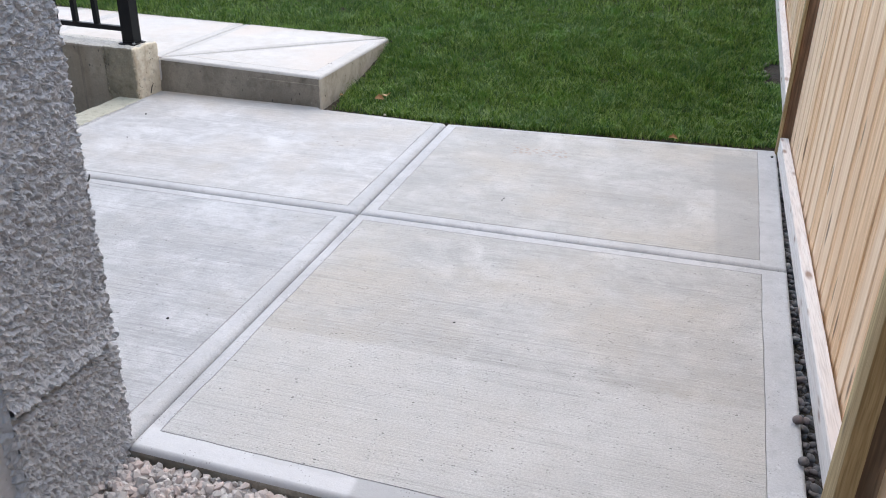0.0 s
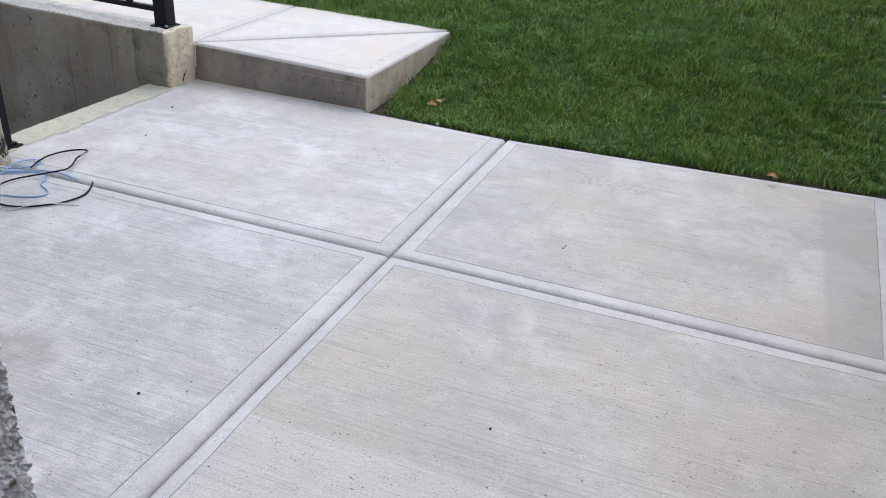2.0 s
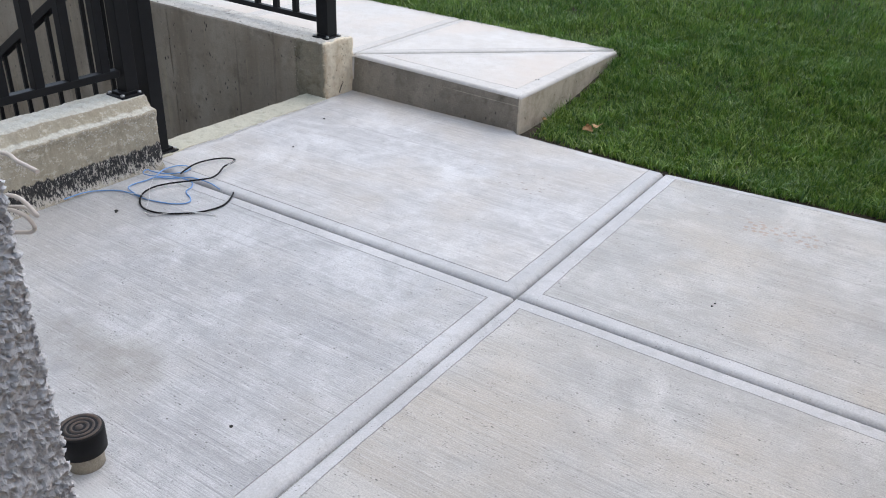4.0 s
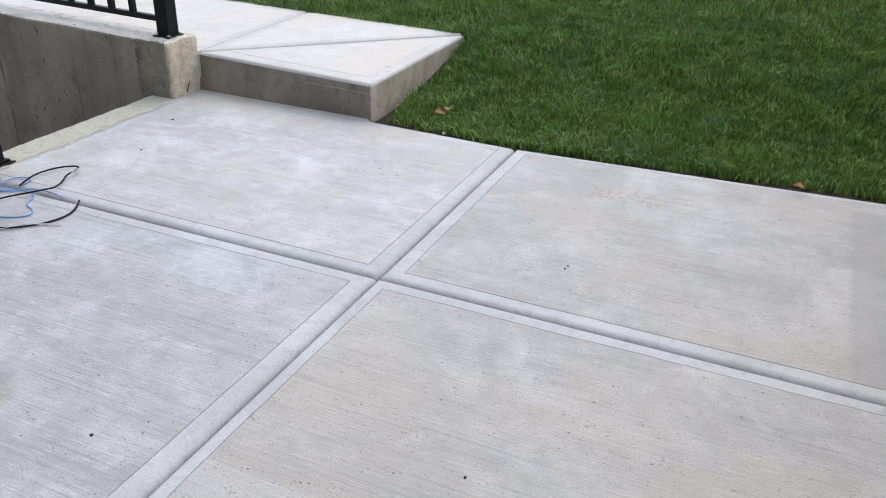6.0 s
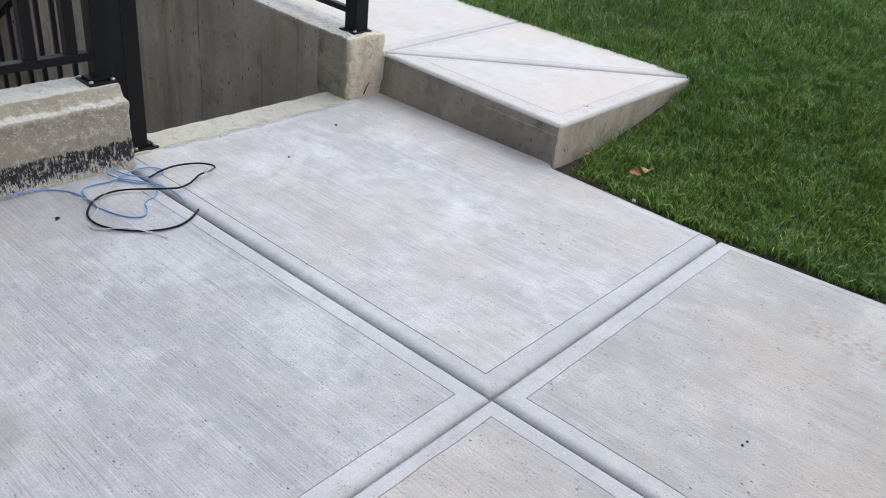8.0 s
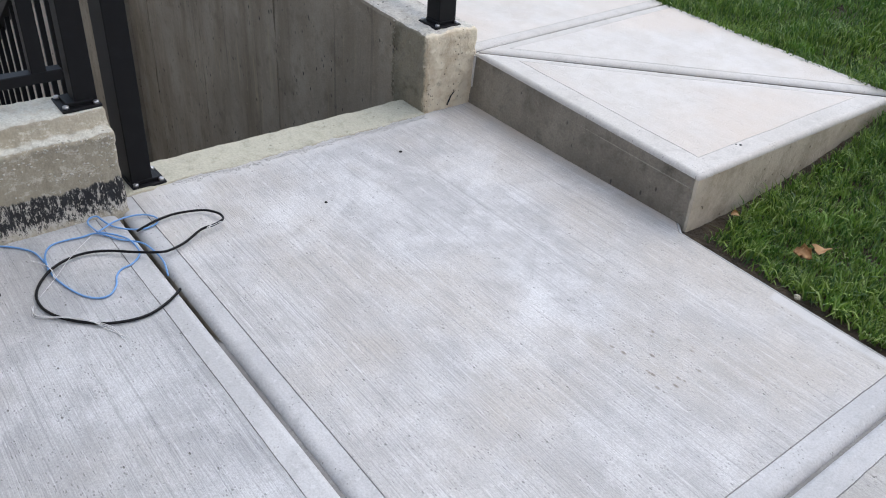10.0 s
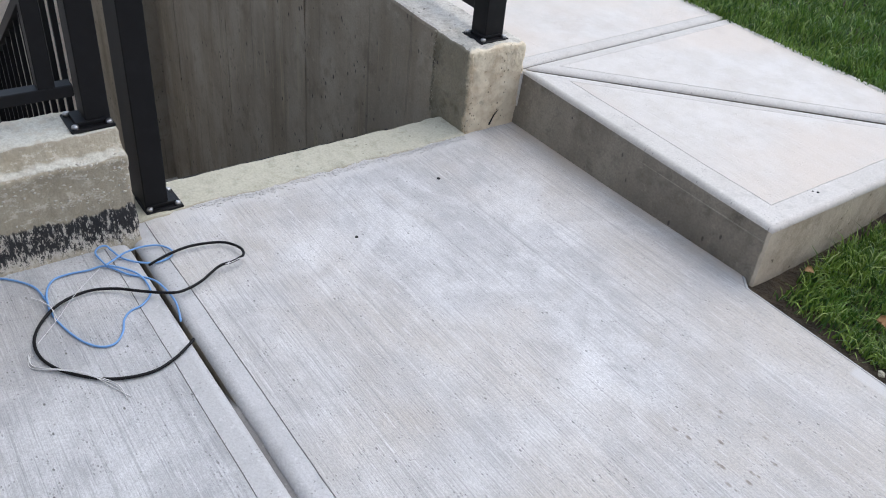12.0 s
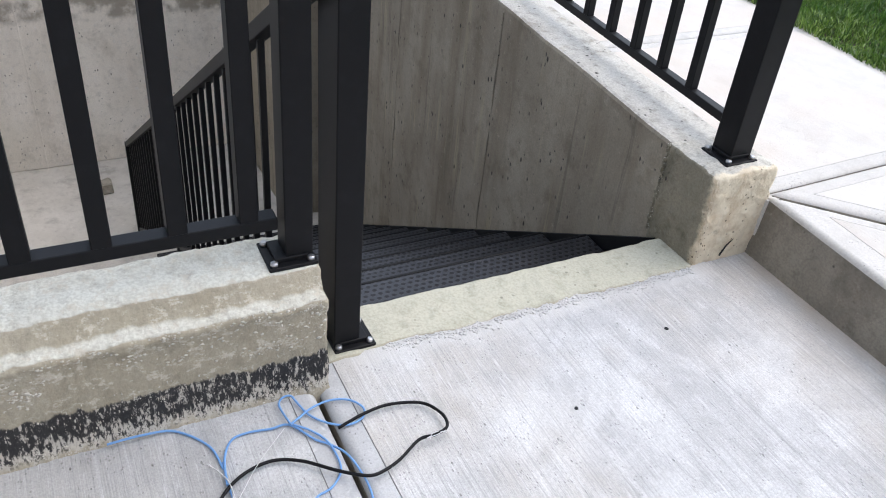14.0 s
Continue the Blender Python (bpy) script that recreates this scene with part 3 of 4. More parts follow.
for x0, x1, y0, y1 in ((-1.262, -1.238, 1.49, 4.296), (-2.5, -1.263, 2.988, 3.012), (-1.237, 0.36, 2.989, 3.011)):
    bm = box(x0, x1, y0, y1, -0.09, -0.017)
    cut(bm, 0, x0, x1, 0.05)
    cut(bm, 1, y0, y1, 0.05)
    roughen(bm, 0.0022, 20, 3.0)
    for v in bm.verts:
        v.co.z -= 0.085 * min(max((-2.3 - v.co.x) / 0.25, 0), 1)
    part("joint", bm, FILLER, patio)

# raised walkway and landing
walkway = thing("walkway", -3.0, 4.9, 0.0, "pale concrete walkway raised one step above the patio", "walkway", kind="structure")
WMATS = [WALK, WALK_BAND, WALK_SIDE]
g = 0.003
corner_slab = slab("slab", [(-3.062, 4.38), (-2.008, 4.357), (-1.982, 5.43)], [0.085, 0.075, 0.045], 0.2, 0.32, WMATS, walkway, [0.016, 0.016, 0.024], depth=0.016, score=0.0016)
for v in corner_slab.data.vertices:      # this corner of the walkway has settled a little
    a, b = Vector((-3.062, 4.38)), Vector((-1.982, 5.43))
    away = (b - a).normalized().cross(Vector(v.co[:2]) - a) / (b - a).normalized().cross(Vector((-2.008, 4.357)) - a)
    v.co.z -= 0.023 * max(away, 0)
    if v.co.z < 0 and v.co.y < 4.45:     # the form bulged at its foot
        v.co.y -= 0.02 * min(max((-2.05 - v.co.x) / 0.5, 0), 1)
slab("slab", [(-3.066, 4.403), (-1.995, 5.450), (-3.108, 5.525)], [0.045, 0.03, 0.05], 0.2, 0.32, WMATS, walkway, [0.026, 0.008, 0.018], depth=0.012, score=0.0016)
slab("slab", [(-4.14, 4.38), (-3.074, 4.36), (-3.116, 5.525), (-4.15, 5.63)], [0, 0.05, 0.03, 0.05], 0.2, 0.32, WMATS, walkway, [0.006, 0.018, 0.008, 0.018], depth=0.010, score=0.0016)
slab("slab", [(-9.2, 4.76), (-4.147, 4.38), (-4.157, 5.63), (-9.2, 6.2)], [0, 0.05, 0.03, 0], 0.2, 0.32, WMATS, walkway, [0.006, 0.018, 0.008, 0.006], depth=0.010, score=0.0016)

part("joint", box(-3.13, -3.05, 4.372, 5.46, 0.0, 0.186), WALK_BAND, walkway)
part("joint", tube([(-3.066, 4.389, 0.17), (-2.53, 4.912, 0.169), (-1.99, 5.437, 0.17)], 0.014, 8), WALK_BAND, walkway)
bm = tube([(-3.05, 4.3795, 0.148), (-2.5, 4.3675, 0.136), (-2.02, 4.357, 0.126)], 0.0022, 6)
part("form_line", bm, STEP_SIDE, walkway)

# stairwell walls
def drawn_in(x):
    """The stairwell runs slightly askew to the patio."""
    return 0.08 * (-3.263 - x)


bm = rough_block(-8.95, -3.25, 4.172, 4.372, PIT, 0.29, 0.014, 0.07, 0.004, 3.0, 6)
for v in bm.verts:
    v.co.y += drawn_in(v.co.x)
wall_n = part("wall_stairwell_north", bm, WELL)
tagged(wall_n, "tall grey concrete stairwell wall with form seams", "wall", kind="structure")
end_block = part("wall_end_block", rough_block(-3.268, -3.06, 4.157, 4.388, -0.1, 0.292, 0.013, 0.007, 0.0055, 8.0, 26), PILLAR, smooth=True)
tagged(end_block, "chipped concrete end block of the stairwell wall", "wall", kind="structure")
for x, w in ((-4.43, 0.005), (-5.63, 0.005), (-6.8, 0.004)):
    bm = box(x - w, x + w, 4.1685, 4.18, PIT, 0.26, 0.001, 1)
    cut(bm, 2, PIT, 0.26, 0.05)
    roughen(bm, 0.006, 9, x)
    for v in bm.verts:
        v.co.y += drawn_in(v.co.x)
    part("form_seam", bm, WELL, wall_n)
low = bmesh.new()
prof = [(-3.178, -0.12), (-3.178, 0.285), (-3.17, 0.293), (-3.16, 0.296), (-3.13, 0.297), (-3.10, 0.297), (-3.07, 0.297), (-3.045, 0.295), (-3.036, 0.292), (-3.030, 0.286), (-3.024, 0.274), (-3.019, 0.266), (-3.012, 0.258), (-3.003, 0.2505), (-2.990, 0.2455), (-2.979, 0.2415), (-2.9752, 0.235), (-2.9765, 0.227), (-2.979, 0.216), (-2.980, 0.206), (-2.98, 0.19), (-2.979, 0.165), (-2.978, 0.14), (-2.978, 0.115), (-2.978, 0.09), (-2.978, 0.065), (-2.977, 0.04), (-2.975, 0.018), (-2.968, 0.006), (-2.962, -0.004), (-2.96, -0.12)]
ys = [1.40 + 1.63 * i / 200 for i in range(201)]
rows_ = [[low.verts.new((x, y, z)) for x, z in prof] for y in ys]
for a, b in zip(rows_, rows_[1:]):
    for k in range(len(prof)):
        j = (k + 1) % len(prof)
        low.faces.new((a[k], a[j], b[j], b[k]))
low.faces.new(rows_[0])
low.faces.new(rows_[-1][::-1])
roughen(low, 0.0034, 9, 5.0)
roughen(low, 0.0034, 75, 9.0)
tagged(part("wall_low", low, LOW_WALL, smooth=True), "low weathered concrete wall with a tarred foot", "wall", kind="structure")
tagged(part("wall_stairwell_east", box(-3.215, -3.0, 1.4, 3.02, PIT, -0.11), WELL), "concrete retaining wall under the low wall", "wall", kind="structure")
curb = rough_block(-3.208, -3.045, 3.022, 4.165, -0.5, 0.005, 0.012, 0.018, 0.0045, 12.0)
for v in curb.verts:
    if v.co.x > -3.12 and v.co.z > -0.02:
        v.co.x += 0.016 * noise.noise((v.co.y * 6, 1, 0)) + 0.010 * noise.noise((v.co.y * 28, 2, 0))
        v.co.z += 0.004 * noise.noise((v.co.y * 30, v.co.x * 30, 4))
tagged(part("curb", curb, STRIP, smooth=True), "yellowish concrete curb at the head of the stairs", "curb", kind="structure")
tagged(part("wall_stair_head", box(-3.22, -3.07, 3.03, 4.2, PIT, -0.49), WELL), "concrete wall under the head of the stairs", "wall", kind="structure")
tagged(part("wall_stairwell_west", rough_block(-8.95, -8.75, 1.3, 4.95, PIT, 0.3, 0.01, 0.12, 0.004, 21.0, 4), FAR_WELL), "pale concrete basement wall with form seams", "wall", kind="structure")
for y in (1.95, 2.47, 2.9, 3.37):
    bm = box(-8.757, -8.744, y - 0.006, y + 0.006, PIT, 0.28, 0.001, 1)
    cut(bm, 2, PIT, 0.28, 0.06)
    roughen(bm, 0.005, 7, y)
    part("form_seam", bm, FAR_WELL, bpy.data.objects["wall_stairwell_west"])
tagged(part("wall_stairwell_return", rough_block(-8.75, -7.35, 4.2, 4.75, PIT, 0.28, 0.01, 0.12, 0.004, 31.0, 4), WELL), "grey concrete return wall at the far end of the stairwell", "wall", kind="structure")
tagged(part("basement_floor", box(-8.8, -3.1, 1.3, 4.8, PIT - 0.1, PIT), FLOOR_LOW), "pale concrete floor at the foot of the stairs", "floor", kind="structure")


# house corner in rough stucco
def stucco_skin(path, z0, z1, step, amp, seed, joint=None):
    """A skin of thrown stucco round a plan path; joint: height of a horizontal reveal."""
    bm = bmesh.new()
    pts = []
    for (ax, ay), (bx, by) in zip(path, path[1:]):
        n = max(1, round(math.hypot(bx - ax, by - ay) / step))
        d = Vector((bx - ax, by - ay)).normalized()
        out = Vector((d.y, -d.x))
        for i in range(n + 1):
            pts.append((ax + (bx - ax) * i / n, ay + (by - ay) * i / n, out))
    zs = [z0 + (z1 - z0) * j / round((z1 - z0) / step) for j in range(round((z1 - z0) / step) + 1)]
    rows2 = []
    for x, y, out in pts:
        col = []
        for z in zs:
            p = Vector((x, y, z)) * 92 + Vector((seed, 0, 0))
            k = noise.noise(p) + 0.6 * noise.noise(p * 2.3)
            k = max(-0.45, min(0.7, k * 1.5 + 0.5 * noise.noise(p * 0.37))) + 0.42 * noise.noise(p * 4.1)
            d = amp * k
            if joint and abs(z - joint) < 0.0095:
                d = -0.026
            elif joint and z > joint and z < joint + 0.05:
                d += 0.015 * (1 - (z - joint) / 0.05)
            col.append(bm.verts.new((x + out.x * d, y + out.y * d, z + 0.004 * noise.noise(p * 0.9 + Vector((9, 9, 9))))))
        rows2.append(col)
    for a, b in zip(rows2, rows2[1:]):
        for j in range(len(zs) - 1):
            bm.faces.new((a[j], b[j], b[j + 1], a[j + 1]))
    return bm


house = thing("house", -5.0, -2.0, 0.0, "house corner with rough grey thrown stucco", "house", kind="structure")
part("wall", box(-9.0, -1.27, -6.0, 1.475, PIT, 4.7), STUCCO, house)
part("stucco_skin", stucco_skin([(-1.248, 1.175), (-1.248, 1.503), (-1.55, 1.503)], -0.12, 1.3, 0.0033, 0.0095, 0, 0.285), STUCCO, house)
part("stucco_skin", stucco_skin([(-1.275, 0.8), (-1.275, 1.16), (-1.248, 1.175)], -0.12, 1.3, 0.008, 0.0075, 5), STUCCO, house)

# ---- things ----
# fence
def fence_panel(y0, y1, base, n, label, grade=0.0):
    """Upright boards behind a sawn kickboard; grade: how steeply the panel climbs with the lawn."""
    f = thing("garden_fence", fence_x((y0 + y1) / 2), (y0 + y1) / 2, base, label, "fence", "garden fence")
    w = (y1 - y0) / n
    for i in range(n):
        ya = y0 + w * i
        up = base + grade * (ya - y0)
        x = fence_x(ya) + 0.046 + (0.004 if i % 2 else 0) + random.uniform(-0.001, 0.001)
        part("picket", box(x, x + 0.016, ya + 0.001, ya + w - 0.0055, up + 0.05, up + 1.75 + random.uniform(-0.004, 0.004), 0.0025, 1), PICKET, f)

    def along(name, x0, x1, z0, z1, material, label=""):
        bm = box(x0, x1, y0, y1, z0, z1, 0.004)
        for v in bm.verts:
            v.co.x += fence_x(v.co.y) + 0.002 * noise.noise((v.co.y, 0, v.co.z))
            v.co.z += grade * (v.co.y - y0)
        part(name, bm, material, f, label)

    along("kickboard", 0, 0.04, base, base + 0.088, KICK, "pale sawn kickboard")
    for z in (base + 0.5, base + 1.4):
        along("rail", 0.075, 0.113, z, z + 0.088, POST_WOOD)
    return f


fence_panel(1.80, 4.36, 0.0, 34, "pale cedar board fence panel beside the patio")
fence_panel(4.50, 7.1, 0.17, 34, "pale cedar board fence panel beside the lawn", 0.12)
fence_panel(-1.0, 1.62, 0.0, 34, "pale cedar board fence panel beside the gravel")


def fence_post(y, top, base, trim=0.012):
    x = fence_x(y)
    p = thing("fence_post", x + 0.04, y, base, "brown treated timber fence post with thin trim", "post", "fence posts")
    part("post", box(x + 0.005, x + 0.094, y - 0.045, y + 0.045, base - 0.1, top, 0.004), POST_WOOD, p)
    part("trim", box(x - trim, x + 0.003, y - 0.03 - 2.2 * max(trim, 0.015), y - 0.03, base - 0.02, top, 0.002), POST_GREEN, p, "greenish trim strip")
    return p


fence_post(1.71, 1.8, 0.0, 0.036)
fence_post(4.43, 2.0, 0.0)
fence_post(7.15, 2.35, 0.4)
fence_post(-1.05, 1.8, 0.0)


# railings
BAR = 0.019


def post(parent, x, y, z0, z1, half=0.031, label=""):
    return part("post", box(x - half, x + half, y - half, y + half, z0, z1, 0.003), RAIL, parent, label)


def plate(parent, x, y, z, half=0.053):
    p = part("base_plate", box(x - half, x + half, y - half, y + half, z, z + 0.009, 0.003), RAIL, parent)
    for sx in (-1, 1):
        for sy in (-1, 1):
            part("bolt", lathe([(0.0085, z + 0.008), (0.0085, z + 0.016), (0.004, z + 0.018)], x + sx * (half - 0.013), y + sy * (half - 0.013), 8), BOLT, p, "zinc bolt head")
    part("collar", box(x - 0.036, x + 0.036, y - 0.036, y + 0.036, z + 0.008, z + 0.02, 0.002), RAIL, p)


guard = thing("guard_rail", -3.08, 2.2, 0.29, "black metal guard rail standing on the low wall", "railing", "black railings")
XA = -3.092
post(guard, -3.092, 2.996, 0.295, 1.33, 0.030)
plate(guard, -3.092, 2.978, 0.293)
post(guard, XA, 1.50, 0.295, 1.33)
plate(guard, XA, 1.505, 0.293)
part("bottom_rail", box(XA - 0.02, XA + 0.02, 1.53, 2.955, 0.375, 0.405, 0.003), RAIL, guard)
part("top_rail", box(XA - 0.025, XA + 0.025, 1.53, 2.955, 1.27, 1.31, 0.004), RAIL, guard)
for i in range(10):
    y = 2.897 - 0.139 * i
    part("baluster", box(XA - BAR, XA + BAR, y - BAR, y + BAR, 0.403, 1.272, 0.002, 1), RAIL, guard)

guard2 = thing("guard_rail", -4.5, 4.34, 0.29, "black metal guard rail along the walkway", "railing", "black railings")
YR = 4.318
post(guard2, -3.163, 4.292, 0.29, 1.33, 0.038)
plate(guard2, -3.157, 4.282, 0.289, 0.056)
for x0, x1 in ((-4.82, -3.19), (-6.42, -4.89)):
    for name, w, za, zb in (("bottom_rail", 0.016, 0.352, 0.38), ("top_rail", 0.025, 1.27, 1.31)):
        bm = box(x0, x1, YR - w, YR + w, za, zb, 0.003)
        for v in bm.verts:
            v.co.y += drawn_in(v.co.x)
        part(name, bm, RAIL, guard2)
    for i in range(9):
        x = x1 - 0.225 - 0.157 * i
        y = YR + drawn_in(x)
        part("baluster", box(x - 0.0145, x + 0.0145, y - 0.0145, y + 0.0145, 0.378, 1.272, 0.002, 1), RAIL, guard2)
    post(guard2, x0 - 0.035, YR + drawn_in(x0), 0.29, 1.33)
    plate(guard2, x0 - 0.035, YR + drawn_in(x0), 0.29)

# stairs
RUN, RISE, STEPS = 0.285, 0.181, 13
stairs = thing("metal_staircase", -5.0, 3.65, PIT, "black perforated metal stairs going down to the basement", "stairs")
for i in range(STEPS):
    x1, z = -3.225 - RUN * i, -0.02 - RISE * (i + 1)
    yr = 4.155 + drawn_in(x1 - RUN / 2)
    t = part("tread", box(x1 - RUN - 0.02, x1, 3.095, yr, z - 0.012, z, 0.004), TREAD, stairs)
    part("nosing", box(x1 - RUN - 0.034, x1 - RUN - 0.0215, 3.095, yr, z - 0.035, z - 0.001, 0.004), RAIL, t)
    part("riser", box(x1 - RUN - 0.008, x1 - RUN, 3.095, yr, z - RISE + 0.002, z - 0.0125), RAIL, t)
for y, up in ((3.085, 0.12), (4.158, 0.155)):
    bm = bmesh.new()
    xa, xb = -3.22, -3.22 - RUN * (STEPS + 0.6)
    za, zb = -0.16, -0.16 - RISE * (STEPS + 0.6)
    q = [(xa, za + up), (xb, zb + up), (xb, zb - 0.12), (xa, za - 0.14)]
    vs = [[bm.verts.new((x, y + s + (drawn_in(x) if y > 4 else 0), max(z, PIT + 0.002))) for x, z in q] for s in (-0.006, 0.006)]
    bm.faces.new(vs[0])
    bm.faces.new(vs[1][::-1])
    for i in range(4):
        bm.faces.new((vs[0][i], vs[0][(i + 1) % 4], vs[1][(i + 1) % 4], vs[1][i]))
    part("stringer", bm, RAIL, stairs)

stair_rail = thing("stair_railing", -5.0, 3.07, PIT, "black sloping metal railing beside the basement stairs", "railing", "black railings")
part("post", box(-3.192, -3.074, 3.080, 3.144, 0.0, 1.2, 0.003), RAIL, stair_rail)
plate(stair_rail, -3.106, 3.128, 0.002, 0.052)
SL = RISE / RUN
YS = 3.06


def sloped(z_top, h, x0, x1, half):
    bm = box(x1, x0, YS - half, YS + half, 0, h, 0.003)
    for v in bm.verts:
        v.co.z += z_top - h - (x0 - v.co.x) * 0.592
    return bm


part("handrail", sloped(0.88, 0.045, -3.14, -7.55, 0.022), RAIL, stair_rail)
part("bottom_rail", sloped(0.015, 0.03, -3.30, -7.5, 0.018), RAIL, stair_rail)
for i in range(31):
    x = -3.28 - 0.138 * i
    zt = 0.88 - (-3.14 - x) * 0.592
    part("baluster", box(x - 0.0085, x + 0.0085, YS - 0.0085, YS + 0.0085, zt - 0.79, zt - 0.02, 0.002, 1), RAIL, stair_rail)
for x in (-5.3, -7.52):
    zt = 0.88 - (-3.14 - x) * 0.592
    post(stair_rail, x, YS, max(PIT, zt - 1.1), zt - 0.01, 0.026)

# cables lying on the slab
def strands(pts, n=3, r=0.0011):
    """A few thin loose strands along one line."""
    out = bmesh.new()
    for k in range(n):
        bm = tube([(x + random.gauss(0, 0.0035), y + random.gauss(0, 0.0035), max(z + random.gauss(0, 0.001), 0.002)) for x, y, z in pts], r, 5)
        me_ = bpy.data.meshes.new("strand")
        bm.to_mesh(me_)
        bm.free()
        out.from_mesh(me_)
        bpy.data.meshes.remove(me_)
    return out


cable = thing("blue_cable", -2.8, 2.9, 0.0, "loose bright blue cable tangled on the patio", "cable")
R = 0.0025
part("jacket", tube([(-2.956, 2.557, 0.014), (-2.956, 2.626, 0.014), (-2.951, 2.689, 0.005), (-2.887, 2.744, 0.005), (-2.819, 2.757, 0.005), (-2.835, 2.760, 0.005), (-2.786, 2.757, 0.005), (-2.745, 2.758, 0.004), (-2.689, 2.770, 0.004), (-2.634, 2.790, 0.004), (-2.600, 2.817, 0.004), (-2.596, 2.847, 0.004), (-2.626, 2.873, 0.004), (-2.664, 2.888, 0.004), (-2.687, 2.909, 0.004), (-2.697, 2.941, 0.004), (-2.724, 2.969, 0.005), (-2.757, 2.977, 0.006), (-2.810, 2.972, 0.006), (-2.850, 2.950, 0.006), (-2.878, 2.918, 0.010)], R), BLUE, cable)
part("jacket", tube([(-2.772, 2.754, 0.010), (-2.837, 2.764, 0.010), (-2.885, 2.789, 0.006), (-2.894, 2.828, 0.005), (-2.887, 2.872, 0.005), (-2.883, 2.912, 0.006), (-2.827, 2.949, 0.005), (-2.801, 2.975, 0.005), (-2.760, 2.997, 0.010), (-2.707, 3.008, 0.008), (-2.657, 3.009, 0.006), (-2.597, 2.996, 0.004)], R), BLUE, cable)
part("jacket", tube([(-2.881, 2.913, 0.012), (-2.941, 2.907, 0.008), (-2.956, 2.918, 0.014), (-2.956, 2.937, 0.014), (-2.940, 2.945, 0.008), (-2.896, 2.959, 0.006), (-2.859, 2.989, 0.006), (-2.839, 3.025, 0.006), (-2.845, 3.061, 0.006), (-2.871, 3.076, 0.006), (-2.903, 3.056, 0.008), (-2.918, 3.017, 0.008), (-2.908, 2.971, 0.012), (-2.891, 2.937, 0.012), (-2.876, 2.912, 0.014)], R), BLUE, cable)
black = thing("black_cable", -2.65, 2.95, 0.0, "loop of loose black cable lying on the patio", "cable")
part("jacket", tube([(-2.837, 3.005, 0.006), (-2.849, 3.066, 0.014), (-2.855, 3.128, 0.014), (-2.836, 3.198, 0.012), (-2.787, 3.224, 0.018), (-2.744, 3.217, 0.024), (-2.733, 3.184, 0.022), (-2.737, 3.148, 0.016), (-2.704, 3.089, 0.014), (-2.687, 3.040, 0.016), (-2.688, 3.009, 0.020), (-2.721, 2.963, 0.018), (-2.775, 2.906, 0.012), (-2.799, 2.854, 0.010), (-2.790, 2.800, 0.012), (-2.764, 2.755, 0.012), (-2.723, 2.717, 0.008), (-2.677, 2.698, 0.006), (-2.625, 2.699, 0.006), (-2.576, 2.718, 0.006), (-2.534, 2.750, 0.006), (-2.494, 2.796, 0.006), (-2.472, 2.848, 0.006), (-2.468, 2.896, 0.006), (-2.483, 2.939, 0.006), (-2.501, 2.972, 0.008), (-2.519, 2.997, 0.010)], 0.0036), BLACK, black)
part("frayed_end", strands([(-2.840, 2.730, 0.006), (-2.805, 2.747, 0.010), (-2.773, 2.756, 0.014), (-2.729, 2.755, 0.008)]), FRAY, black, "frayed silvery strands")
part("frayed_end", strands([(-2.873, 2.904, 0.012), (-2.799, 2.823, 0.018), (-2.725, 2.764, 0.018), (-2.665, 2.703, 0.012)], 1, 0.0008), FRAY, black, "frayed silvery strands")
part("frayed_end", strands([(-2.651, 2.682, 0.003), (-2.607, 2.674, 0.003), (-2.561, 2.724, 0.010), (-2.517, 2.769, 0.012), (-2.472, 2.806, 0.004), (-2.420, 2.818, 0.003)]), FRAY, black, "frayed silvery strands")
part("frayed_end", strands([(-2.731, 3.165, 0.022), (-2.729, 3.186, 0.024), (-2.731, 3.209, 0.026)]), FRAY, black, "frayed silvery strands")
cord = thing("white_cord", -1.85, 1.48, 0.6, "off-white cord looping out of the house wall", "cord")
part("cord", tube([(-1.86, 1.465, 0.7), (-1.77, 1.6, 0.745), (-1.688, 1.72, 0.757), (-1.612, 1.72, 0.758), (-1.555, 1.72, 0.754)], 0.0042), ROPE, cord)
part("cord", tube([(-1.88, 1.465, 0.58), (-1.79, 1.6, 0.61), (-1.74, 1.697, 0.637), (-1.705, 1.72, 0.663), (-1.659, 1.72, 0.679), (-1.624, 1.72, 0.677), (-1.59, 1.72, 0.661), (-1.607, 1.726, 0.653), (-1.647, 1.732, 0.654), (-1.705, 1.726, 0.64), (-1.752, 1.708, 0.626), (-1.775, 1.697, 0.608), (-1.705, 1.72, 0.637), (-1.636, 1.72, 0.646), (-1.607, 1.72, 0.632), (-1.624, 1.72, 0.614), (-1.689, 1.72, 0.593), (-1.764, 1.697, 0.573), (-1.84, 1.58, 0.55), (-1.9, 1.465, 0.52)], 0.0042), ROPE, cord)

